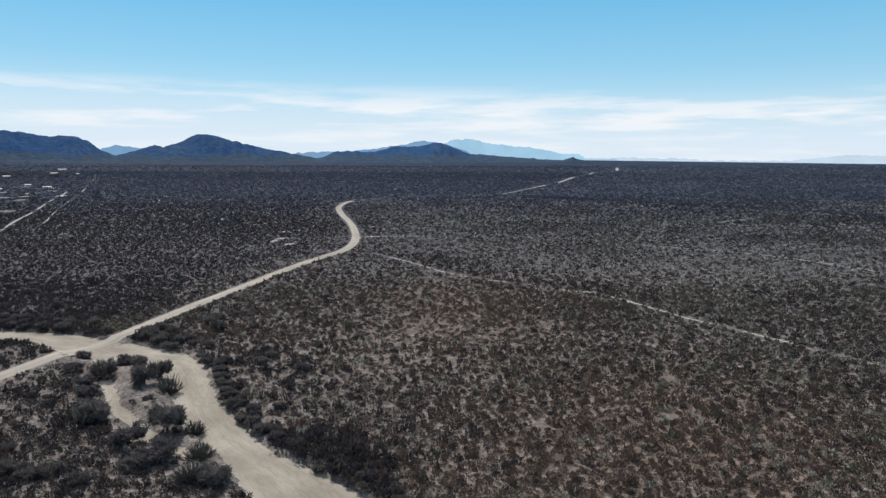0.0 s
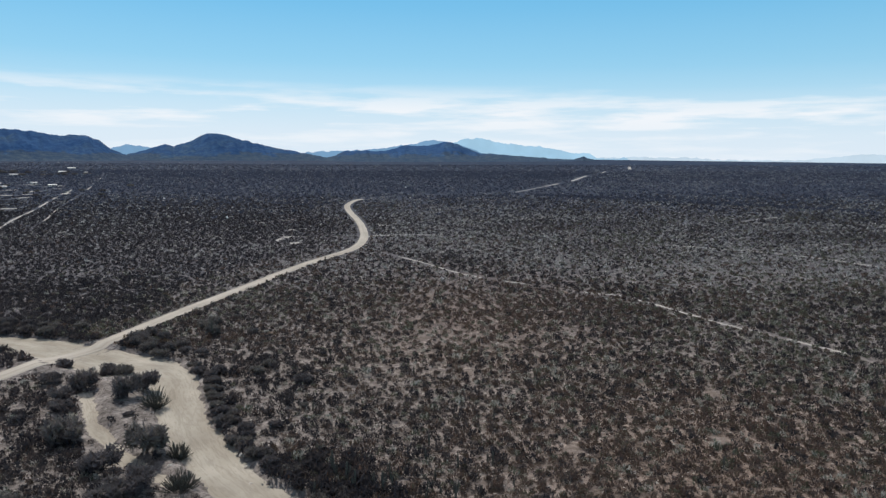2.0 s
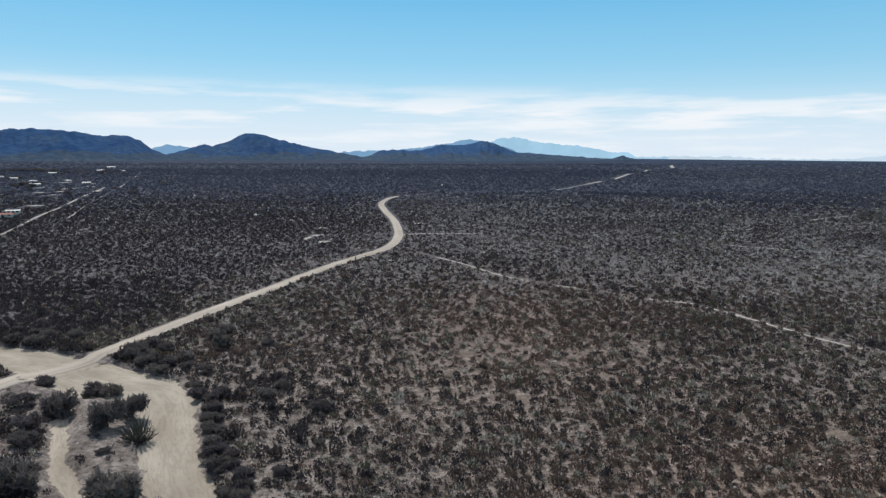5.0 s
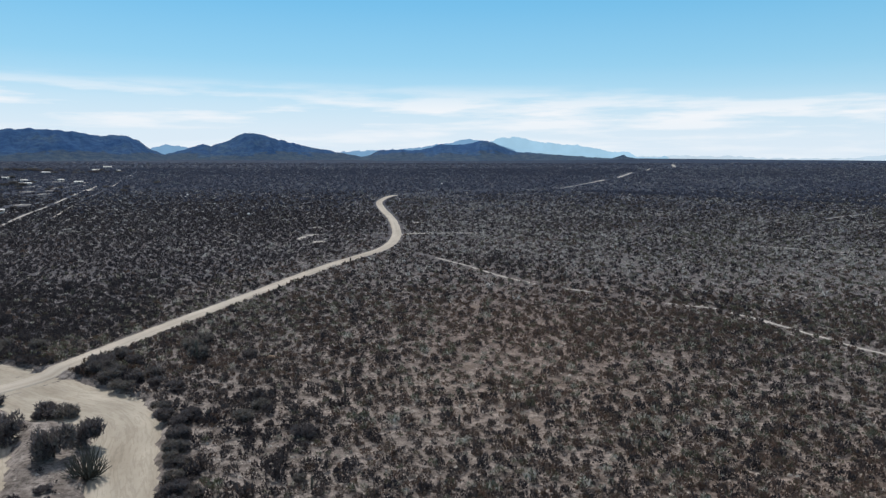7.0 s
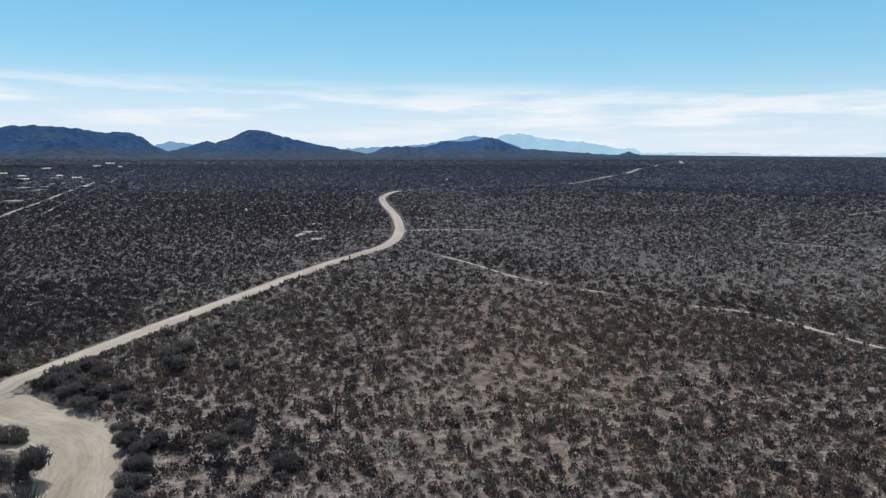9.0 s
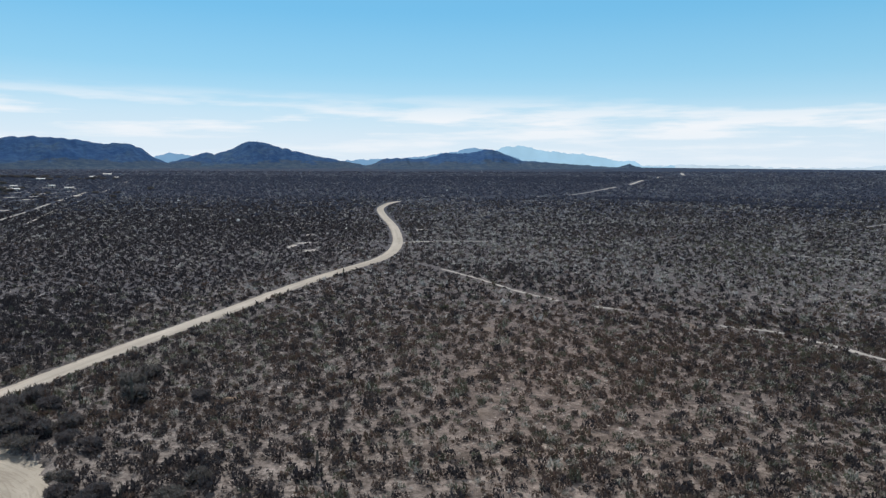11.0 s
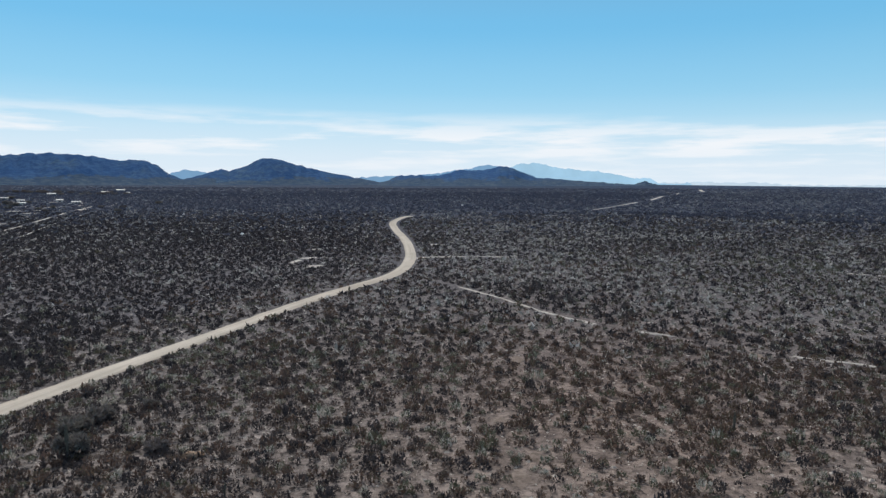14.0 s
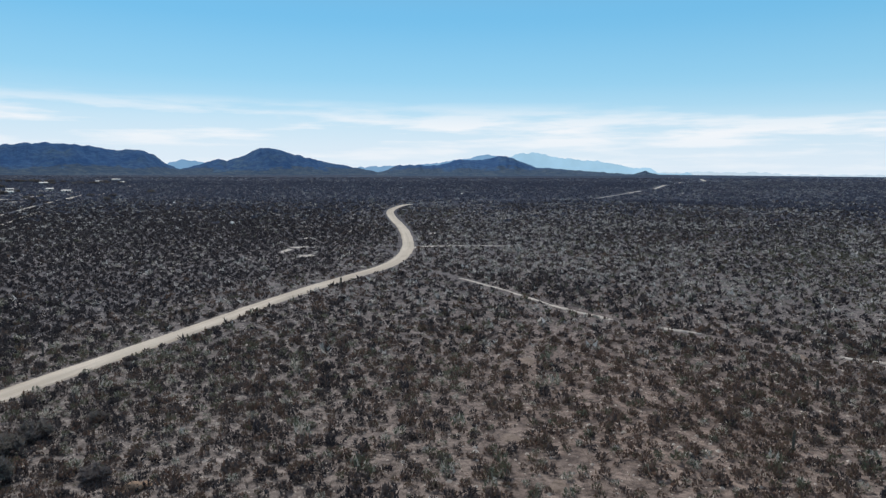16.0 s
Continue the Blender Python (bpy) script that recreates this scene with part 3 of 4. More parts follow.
BARE = [(45.4, 135.6, 1.6, 2.4), (19.1, 130.7, 1.8, 2.2), (52.8, 158.4, 1.8, 2.4), (-9.5, 201.1, 1.5, 2.6), (-7.5, 208.4, 1.0, 2.0), (-12.3, 220.6, 1.4, 2.4), (6.6, 194, 1.5, 1.6),
        (38.3, 263.2, 1.4, 2.5), (-9.2, 255.7, 1.6, 2.6), (2.3, 171.9, 1.3, 2.2)]


def island(x, y):
    """The bare bar between the wash and its side channel."""
    d1, i = off_line(x, y, WASH_L)
    d2, _ = off_line(x, y, BRANCH_L)
    return (d2 < 13) & (d1 - WASH_L[i, 2] / 2 < 13) & (d1 + d2 < 24)


def clear_of(x, y):
    """Which places are off the roads, the trail and the wash bed."""
    ok = np.ones(len(x), bool)
    for line, half in ((ROAD_L, 3.2), (TRAIL_L, 1.2), (SPUR_L, 1.6), (TOWN_ROAD_L, 1.5), (TOWN_TRACK_L, 0.9), (EAST_L, 0.8), (WEST_L, 0.6), (STREAK_L, 1.8)):
        d, i = off_line(x, y, line)
        gaps = np.clip(3.4 * fbm(i * 0.09, i * 0.0, 81, 2) - 1.0, 0, 1)
        gaps = np.maximum(gaps, 1.1 * (line is TRAIL_L) * ((y > 287) | (y < 261)))
        gaps = np.where((line is SPUR_L) | (line is STREAK_L) | (line is ROAD_L) & (y < 648), 1.0, gaps)
        gaps = np.where((line is ROAD_L) & ((y > 742) & (y < 930) | (y > 1000) & (y < 1240) | (y > 1430) & (y < 1640) | (y > 1850)), 1.25, gaps)
        ok &= d > (half + (0.004 if line is ROAD_L else 0.0016) * np.maximum(y - 300, 0)) * gaps
    for lx, ly, rx, ry in YARDS + BARE:
        fore = 14 if ly > 480 else 0          # yards are cleared well out on the near side
        ok &= ((x - lx) / rx) ** 2 + ((y - ly + 0.8 * fore) / (ry + fore)) ** 2 > 1.15
    near = (x > -200) & (x < 60) & (y > -30) & (y < 260)
    idx = np.where(near)[0]
    ok[idx] &= in_wash(x[idx], y[idx]) > 0.8
    ok[idx] &= ~(island(x[idx], y[idx]) & (hashed(np.floor(x[idx] * 7), np.floor(y[idx] * 7), 2) < 0.8))
    return ok


def spread(y0, y1, density, seed, power=1.0, fade_in=0.0, fade_out=0.0):
    """Random places in the part of the plain that lies ahead, thinned in bare patches."""
    r = np.random.default_rng(seed)
    half = 0.72 * y1 + 18
    cell = density**-0.5
    x, y = (a.ravel() for a in np.meshgrid(np.arange(-half, half, cell), np.arange(y0, y1, cell)))
    n = len(x)
    x, y = x + cell * r.uniform(-0.6, 0.6, n), y + cell * r.uniform(-0.6, 0.6, n)
    keep = (abs(x + 0.04 * y) < 0.70 * y + 14) & (r.uniform(0, 1, n) < np.clip((y1 - y) / max(fade_out, 0.01), 0, 1) * np.clip((y - y0) / max(fade_in, 0.01), 0, 1))
    x, y = x[keep], y[keep]
    thick = 0.2 + 0.6 * (0.5 * fbm(x * 0.02, y * 0.02, 60) + 0.5 * fbm(x * 0.11, y * 0.11, 61))
    thick = thick + 0.25 * np.clip((138 - y) / 25, 0, 1) + 0.30 * np.exp(-(((x - 55) / 55) ** 2 + ((y - 135) / 50) ** 2)) + 0.12 * west_of_road(x, y) - 0.16 * np.exp(-(((x - 0) / 34) ** 2 + ((y - 225) / 55) ** 2))
    thick = thick - 0.16 * np.clip((-28 - x) / 10, 0, 1) * np.clip((192 - y) / 12, 0, 1)
    keep = r.uniform(0, 1, len(x)) < np.clip((thick - 0.2) * 2.5, 0.3, 1) ** power
    x, y = x[keep], y[keep]
    ok = clear_of(x, y)
    return x[ok], y[ok]


def tones_at(x, y, seed, light=0.06):
    """Grey-brown scrub, rust-brown on the low rise ahead, more olive to the east of it."""
    r = np.random.default_rng(seed)
    patch, leaf = fbm(x * 0.016, y * 0.016, 70), fbm(x * 0.02, y * 0.02, 75)
    rust, west = rusty(x, y), west_of_road(x, y)
    olive = np.clip((x - 15) / 60, 0, 1) * np.clip((560 - y) / 200, 0, 1)
    tone = np.clip(0.16 + (patch - 0.5) * 0.3 + r.normal(0, 0.10, len(x)), 0, 0.4)
    pick = r.uniform(0, 1, len(x))
    near = np.clip((900 - y) / 500, 0.15, 1)
    brown = (0.10 + 0.72 * rust + 1.2 * np.clip(patch - 0.55, 0, 1)) * np.clip((430 - y) / 200, 0.1, 1)
    green = (0.08 + 0.28 * olive * (1 - rust) + 1.3 * np.clip(leaf - 0.56, 0, 1)) * near
    tone = np.where(pick < brown, r.normal(0.47, 0.07, len(x)), tone)
    tone = np.where((pick >= brown) & (pick < brown + green), r.normal(0.79, 0.06, len(x)), tone)
    tone = np.where(r.uniform(0, 1, len(x)) < 0.8 * west, np.clip(r.normal(0.07, 0.08, len(x)), 0, 0.4), tone)
    grove = np.clip((-28 - x) / 10, 0, 1) * np.clip((192 - y) / 12, 0, 1)      # grey brush between road and wash
    tone = np.where(r.uniform(0, 1, len(x)) < 0.9 * grove, np.clip(r.normal(0.21, 0.07, len(x)), 0, 0.32), tone)
    drift = np.clip(3.2 * fbm(x * 0.014, y * 0.022, 79, 3) - 0.7, 0.25, 2.0)     # pale-leaved shrubs grow in drifts
    pale = r.uniform(0, 1, len(x)) < light * drift * (1 - 0.6 * west)
    return np.clip(np.where(pale, 0.97, tone), 0, 1)


NEAR_FORMS = [shrub_form(46, 3, 0.42, 100 + k, 0.30) for k in range(10)]
SHADE_SPECK_FORMS = [shrub_form(9, 0, 0.8, 110 + k) for k in range(8)]
TUFT_FORMS = [shrub_form(6, 0, 0.75, 120 + k) for k in range(8)]
MID_FORMS = [shrub_form(11, 1, 0.82, 130 + k, 0.27) for k in range(8)]
FAR_FORMS = [shrub_form(6, 0, 1.15, 150 + k, 0.28) for k in range(6)]
LAYERS = (("shrub_cover", NEAR_FORMS, 90, 300, 0.58, 0.50, 1.06, 201, 0, 60), ("low_scrub", SHADE_SPECK_FORMS, 90, 300, 0.40, 0.16, 0.40, 206, 0, 60), ("low_scrub", TUFT_FORMS, 90, 300, 0.35, 0.18, 0.42, 205, 0, 60),
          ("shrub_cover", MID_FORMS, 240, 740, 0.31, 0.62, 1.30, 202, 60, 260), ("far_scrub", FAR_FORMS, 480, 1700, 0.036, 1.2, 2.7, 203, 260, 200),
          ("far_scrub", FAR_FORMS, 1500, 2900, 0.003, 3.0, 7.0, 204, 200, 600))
SINGLE = []
for name, forms, y0, y1, density, r0, r1, seed, fin, fout in LAYERS:
    x, y = spread(y0, y1, density, seed, 0.6, fin, fout)
    rad = rng.uniform(r0, r1, len(x)) * (0.75 + 0.6 * rng.uniform(0, 1, len(x)) ** 4)
    high = np.minimum(rad * rng.uniform(0.9, 1.6, len(x)), 3.0) * (0.45 if y0 > 450 else 0.68 if y0 > 200 else 0.92)
    tone = tones_at(x, y, seed + 40, 0.3 if seed == 205 else 0.0 if seed == 206 else 0.05 if y0 < 200 else 0.20)
    # small scrub toned near-black: shade spots between shrubs put into its colour
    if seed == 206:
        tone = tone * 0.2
    if seed == 201:      # the nearest stretch of scrub is made of single shrubs
        alone = (abs(x - 4) < 24) & (y > 103) & (y < 117)
        SINGLE = list(zip(x[alone], y[alone], rad[alone], high[alone]))[:300]
        keep = np.ones(len(x), bool)
        keep[np.where(alone)[0][:300]] = False
        x, y, rad, high, tone = x[keep], y[keep], rad[keep], high[keep], tone[keep]
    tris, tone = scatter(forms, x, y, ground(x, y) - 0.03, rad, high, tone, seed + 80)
    tagged(soup(name, tris, MAT_HAZE_SCRUB if y0 > 450 else MAT_MID_SCRUB if y0 > 200 else MAT_SHRUB, tone), "dense dry grey-brown desert shrubs covering the plain", "shrubs", kind="stuff")

# taller dark bushes along a dry gully across the plain
r = np.random.default_rng(86)
i = r.integers(0, len(TREE_LINE_L) - 1, 900)
x, y = TREE_LINE_L[i, 0] + r.normal(0, 8, 900), TREE_LINE_L[i, 1] + r.normal(0, 7, 900)
rad = r.uniform(1.0, 2.1, len(x))
tris, tone = scatter(MID_FORMS, x, y, ground(x, y) - 0.03, rad, rad * 0.9, np.clip(r.normal(0.14, 0.1, len(x)), 0, 1), 87)
tagged(soup("gully_bushes", tris, MAT_HAZE_SCRUB, tone), "dark line of taller bushes along a dry gully", "shrubs", kind="stuff")

# pale stones and mats of dead grass on the bare soil
r = np.random.default_rng(88)
x, y = spread(90, 300, 0.40, 207, 0.0)
size = r.uniform(0.10, 0.34, len(x)) * (0.7 + r.uniform(0, 1, len(x)) ** 3)
base = np.array([(1, 0.1, 0), (-0.1, 0.9, 0), (-1, -0.1, 0), (0.15, -0.8, 0)])
peak = np.array([0.1, 0.05, 0.55])
stone = np.array([[base[k], base[(k + 1) % 4], peak] for k in range(4)])
tris, tone = scatter([stone], x, y, ground(x, y) - 0.02, size, size, np.ones(len(x)), 89)
tagged(soup("stones", tris, MAT_STONE), "small pale stones scattered over bare soil", "stones", kind="stuff")

# dark thicket along the banks and between road and wash
r = np.random.default_rng(91)
x, y = r.uniform(-150, -8, 16000), r.uniform(88, 235, 16000)
gap = in_wash(x, y)
d_road = off_line(x, y, ROAD_L)[0]
west = (y < 186) & (x < -30)
thick = np.where(west, 0.11 * np.clip((fbm(x * 0.09, y * 0.09, 93) - 0.40) * 6, 0, 1), np.clip(1.25 - gap / np.where(y < 128, 13, 5.5), 0, 1) * 0.85)
keep = (gap > 0.3) & (gap < 70) & ~island(x, y) & (d_road > 4.6) & (r.uniform(0, 1, len(x)) < thick)
x, y = x[keep], y[keep]
rad = r.uniform(0.8, 1.7, len(x))
tris, tone = scatter(NEAR_FORMS, x, y, ground(x, y) - 0.03, rad, rad * r.uniform(0.8, 1.2, len(x)), np.clip(r.normal(0.11, 0.07, len(x)), 0, 1), 95)
tagged(soup("bank_thicket", tris, MAT_SHRUB, tone), "dense dark grey thicket lining the sandy wash", "shrubs", kind="stuff")

# darker brush along the trail's shallow gully
r = np.random.default_rng(92)
i = r.integers(0, len(TRAIL_L) - 1, 800)
x, y = TRAIL_L[i, 0] + r.normal(5.0, 9.0, len(i)), TRAIL_L[i, 1] + r.normal(7.0, 9.0, len(i))
ok = clear_of(x, y) & (y > 185) & (off_line(x + 1.5, y + 3.0, TRAIL_L)[0] > 3.4) & (r.uniform(0, 1, len(x)) < np.clip((y - 215) / 60, 0.25, 1))
x, y = x[ok], y[ok]
rad = r.uniform(0.6, 1.4, len(x))
tris, tone = scatter(MID_FORMS, x, y, ground(x, y) - 0.03, rad, rad * r.uniform(0.8, 1.25, len(x)), np.clip(r.normal(0.16, 0.09, len(x)), 0, 1), 94)
tagged(soup("gully_bushes", tris, MAT_SHRUB, tone), "dark brush lining the shallow gully of the trail", "shrubs", kind="stuff")

# scrub on the ground behind the start
r = np.random.default_rng(97)
x, y = r.uniform(-130, 130, 14000), r.uniform(-70, 92, 14000)
ok = clear_of(x, y)
x, y = x[ok], y[ok]
rad = r.uniform(0.5, 1.2, len(x))
tris, tone = scatter(MID_FORMS, x, y, ground(x, y) - 0.03, rad, rad * 1.2, tones_at(x, y, 98), 99)
tagged(soup("shrub_cover", tris, MAT_SHRUB, tone), "dense dry grey-brown desert shrubs covering the plain", "shrubs", kind="stuff")

# ---- single shrubs ----


def shrub_thing(k):
    root = new("shrub")
    form = NEAR_FORMS[k]
    r = np.random.default_rng(300 + k)
    tone = np.full(len(form), r.uniform(0.15, 0.75))
    soup("stem", form[:3], MAT_SHRUB, tone[:3] * 0.5, root)
    soup("crown", form[3:], MAT_SHRUB, tone[3:], root)
    return tagged(root, "leafless grey-brown desert shrub on stony soil", "shrub", "shrubs of the open plain")


def planted(protos, places):
    """Sets copies of the prototypes at (x, y, width scale, height scale); the prototypes stand at the first places."""
    r = random.Random(5)
    for i, (x, y, w, h) in enumerate(places):
        z = float(ground(x, y)[0]) - 0.04
        m = Matrix.LocRotScale((x, y, z), Euler((0, 0, r.uniform(0, 6.28))), (w, w, h))
        if i < len(protos):
            protos[i].matrix_basis = m
        else:
            src = protos[r.randrange(len(protos))]
            keep = src.scale.copy()
            src.scale = (1, 1, 1)
            copy_thing(src, m)
            src.scale = keep


planted([shrub_thing(k) for k in range(10)], SINGLE)

# ---- trees along the wash ----


def tree_thing(k, label):
    """A low desert tree of radius 1 and height about 1.25: forked trunk, limbs and a twiggy crown of small clumps."""
    r = random.Random(400 + k)
    root = new("mesquite_tree")
    trunk = bmesh.new()
    tube(trunk, [(0, 0, -0.05), (0.02, 0.01, 0.14), (0.04, -0.02, 0.30)], [0.07, 0.055, 0.045])
    part("trunk", trunk, MAT_BARK, root)
    for i in range(6):
        limb = bmesh.new()
        a = i * 1.05 + r.uniform(-0.3, 0.3)
        o, h = r.uniform(0.45, 0.8), r.uniform(0.6, 1.05)
        mid = (0.45 * o * math.cos(a), 0.45 * o * math.sin(a), 0.30 + 0.35 * h)
        end = (o * math.cos(a), o * math.sin(a), h)
        tube(limb, [(0.03, -0.01, 0.22), mid, end], [0.035, 0.022, 0.008], 5)
        part("limb", limb, MAT_BARK, root)
    g = np.random.default_rng(420 + k)
    n = 1500
    lobes = np.array([(0, 0, 0.55)] + [(0.62 * math.cos(q), 0.62 * math.sin(q), r.uniform(0.25, 0.72)) for q in [r.uniform(0, 6.28) for _ in range(10)]])
    size = np.array([0.55] + [r.uniform(0.28, 0.48) for _ in range(10)])
    pick = g.integers(0, len(lobes), n)
    d = g.normal(0, 1, (n, 3))
    d /= np.linalg.norm(d, axis=1)[:, None]
    c = lobes[pick] + d * (size[pick] * g.uniform(0.25, 1.0, n) ** 0.5)[:, None] * np.array([1, 1, 0.8])
    long = d * 0.7 + g.normal(0, 0.45, (n, 3)) + np.array([0, 0, 0.25])
    long /= np.linalg.norm(long, axis=1)[:, None]
    wide = np.cross(long, g.normal(0, 1, (n, 3)))
    wide /= np.linalg.norm(wide, axis=1)[:, None]
    s = (0.10 * g.uniform(0.5, 1.7, n))[:, None]
    t = np.stack([c - long * s - wide * s * 0.36, c - long * s * 0.6 + wide * s * 0.36, c + long * s * 1.4], 1)
    t[:, :, 2] = np.maximum(t[:, :, 2], 0.03)
    soup("crown", t, MAT_TREE, np.clip(0.25 + 0.5 * r.random() + g.normal(0, 0.12, n), 0, 1), root)
    return tagged(root, label, "tree", "mesquite trees")


TREES = [(-80.0, 161.5, 3.3, 4.2), (-80.0, 171.5, 2.5, 2.6), (-76.5, 171.5, 2.3, 2.4), (-68.0, 154.8, 3.0, 4.6), (-66.4, 160.2, 2.6, 4.0), (-68.0, 132.5, 4.0, 4.2),
         (-52.6, 128.5, 3.6, 5.2), (-57.1, 122, 3.4, 3.4), (-48.4, 115, 3.3, 3.2), (-51.4, 112.5, 3.0, 2.6), (-82.5, 193.2, 2.6, 2.6), (-86.0, 196.5, 1.6, 1.6),
         (-78.2, 188.6, 2.4, 2.2), (-72.6, 183.8, 1.7, 1.6), (-66.8, 203, 2.2, 3.0), (-92.8, 176, 2.2, 2.2), (-77.8, 147.6, 2.2, 1.8), (-88.1, 162.6, 2.6, 2.2), (-63.2, 145.0, 1.2, 0.8), (-36.8, 107, 3.0, 3.0)]
g = np.random.default_rng(77)


def strip(line, i0, i1, near, far, count, side, r0, r1):
    """Trees strewn along one bank of the wash."""
    out = []
    for _ in range(count):
        i = int(g.integers(i0, i1))
        d = line[i + 1, :2] - line[i, :2]
        d = d / np.linalg.norm(d)
        o = line[i, 2] / 2 + near + (far - near) * g.uniform(0, 1) ** 1.4
        p = line[i, :2] + side * np.array([-d[1], d[0]]) * o + g.normal(0, 0.5, 2)
        r = g.uniform(r0, r1)
        out.append((float(p[0]), float(p[1]), r, r * g.uniform(0.75, 1.15)))
    return out


at = [int(np.argmin(np.hypot(WASH_L[:, 0] - x, WASH_L[:, 1] - y))) for x, y in WASH]
TREES += strip(WASH_L, at[6], at[13], 0.2, 3.6, 85, 1, 0.9, 1.7)     # thicket on the outer bank
TREES += strip(WASH_L, at[0], at[4], 0.6, 12.0, 60, 1, 1.2, 2.4)       # far bank upstream
TREES += strip(WASH_L, at[0], at[3], 1.5, 8.0, 22, -1, 0.9, 1.6)
for _ in range(58):                                                   # open wood between road and wash
    x, y = g.uniform(-125, -30), g.uniform(88, 178)
    if x < -104 + (y - 160) * 0.2 and y > 150:
        continue
    r = g.uniform(0.9, 2.4)
    TREES.append((float(x), float(y), r, r * g.uniform(0.7, 1.1)))
bar = island(np.array([p[0] for p in TREES]), np.array([p[1] for p in TREES]))
tx, ty = np.array([p[0] for p in TREES]), np.array([p[1] for p in TREES])
wash_gap = in_wash(tx, ty)
road_gap = off_line(tx, ty, ROAD_L)[0]
trail_gap = off_line(tx, ty, TRAIL_L)[0]
FIXED = 20
TREES = [p for i, p in enumerate(TREES) if i < FIXED or (not bar[i] and wash_gap[i] > 0.1 * p[2] and road_gap[i] > 3.4 + 0.6 * p[2] and trail_gap[i] > 2)]
TREES += [(-84.2, 196.8, 2.5, 2.4), (-82.6, 201.5, 2.3, 2.4), (-79.2, 191.6, 2.2, 2.0), (-74.4, 184.4, 1.8, 1.6), (-73.0, 188.4, 2.0, 1.9), (-70.4, 191.5, 2.0, 1.8), (-63.0, 183.5, 1.8, 1.6), (-77.8, 198, 2.0, 1.9), (-67.5, 186, 1.7, 1.5),
          (-76.8, 249, 1.3, 1.0), (-75.2, 246, 1.1, 0.9), (-69.8, 214.7, 2.2, 2.2), (-71.2, 210.5, 2.5, 2.4), (-56.4, 205, 1.7, 1.4), (-66.0, 222, 1.5, 1.3)]
for x, y, count, wide, r0, r1 in ((-880, 1345, 14, 60, 5, 8), (-700, 1165, 5, 26, 4, 6), (-345, 526, 6, 9, 2.2, 3.4), (-640, 940, 5, 22, 3, 5), (-505, 788, 6, 24, 3, 5),
                                  (-745, 1350, 5, 30, 4, 6), (-640, 1225, 4, 24, 3, 5), (-420, 720, 12, 60, 2.2, 4), (-316, 466, 4, 14, 2.0, 3.0)):      # taller trees about the village yards
    for _ in range(count):
        r = g.uniform(r0, r1)
        TREES.append((float(x + g.normal(0, wide)), float(y + g.normal(0, wide * 0.6)), r, r * g.uniform(0.6, 0.9)))
planted([tree_thing(k, "dark leafless mesquite tree with a rounded twiggy crown") for k in range(7)], TREES)

# ---- cacti ----


def cactus_thing(k, height, arms, spread_out, label, name="columnar_cactus"):
    """Ribbed columns: one trunk with a few raised arms, or a clump of arms from the root."""
    r = random.Random(500 + k)
    root = new(name)

    def column(pts, radius):
        bm = bmesh.new()
        n, ribs = len(pts), 6 if spread_out else 11
        rings = []
        P = [Vector(p) for p in pts]
        for i, p in enumerate(P):
            d = (P[min(i + 1, n - 1)] - P[max(i - 1, 0)]).normalized()
            u = d.cross(Vector((0.2, 0.97, 0.05))).normalized()
            v = d.cross(u)
            taper = (0.85, 1.0, 1.0, 1.0, 0.92, 0.55)[min(5, int(5 * i / (n - 1) + 0.5))]
            rings.append([bm.verts.new(p + radius * taper * (1.0 if q % 2 else 0.8) * (math.cos(q * math.pi / ribs) * u + math.sin(q * math.pi / ribs) * v)) for q in range(2 * ribs)])
        for a, b in zip(rings, rings[1:]):
            for q in range(2 * ribs):
                bm.faces.new((a[q], a[(q + 1) % (2 * ribs)], b[(q + 1) % (2 * ribs)], b[q]))
        bm.faces.new(rings[-1])
        return bm

    if not spread_out:
        part("trunk", column([(0.02 * i, 0, height * i / 6 - 0.05) for i in range(7)], 0.19 if height > 3 else 0.16), MAT_CACTUS, root)
    for i in range(arms):
        a = r.uniform(0, 6.28)
        c, s = math.cos(a), math.sin(a)
        if spread_out:
            b = spread_out * r.uniform(0.02, 1.0) ** 0.6                     # arms bow outward, then rise to a rounded top
            up = height * math.sqrt(1.1 - 0.8 * (b / spread_out) ** 2) * r.uniform(0.7, 1.05)
            lean = r.uniform(-0.45, 0.45)
            flare = r.choice((0.1, 0.4, 0.8, 1.2))
            up *= 0.95 - 0.5 * flare * r.uniform(0.6, 1.0)
            pts = [(c * (b * o + flare * h * h) + lean * up * h * s, s * (b * o + flare * h * h) - lean * up * h * c, up * h - 0.05) for o, h in ((0.15, 0), (0.5, 0.12), (0.8, 0.3), (0.95, 0.55), (1.0, 0.8), (1.03, 1.0))]
            part("arm", column(pts, r.uniform(0.04, 0.065)), MAT_CACTUS, root)
        else:
            b, h = height * r.uniform(0.35, 0.55), height * r.uniform(0.25, 0.4)
            pts = [(0, 0, b), (0.25 * c, 0.25 * s, b + 0.05), (0.42 * c, 0.42 * s, b + 0.2), (0.46 * c, 0.46 * s, b + 0.5 * h + 0.2), (0.47 * c, 0.47 * s, b + h + 0.2)]
            part("arm", column(pts, 0.13), MAT_CACTUS, root)
    return tagged(root, label, "cactus", "cacti")


CACTI = [(20.4, 219.3, 2.9, 0), (-20.3, 121.4, 3.9, 1), (-17.4, 118.2, 3.4, 2), (-13.0, 115.9, 2.9, 0), (-11.6, 115.4, 3.3, 1), (-10.3, 116.2, 2.7, 0), (-66.3, 201.5, 4.6, 1)]
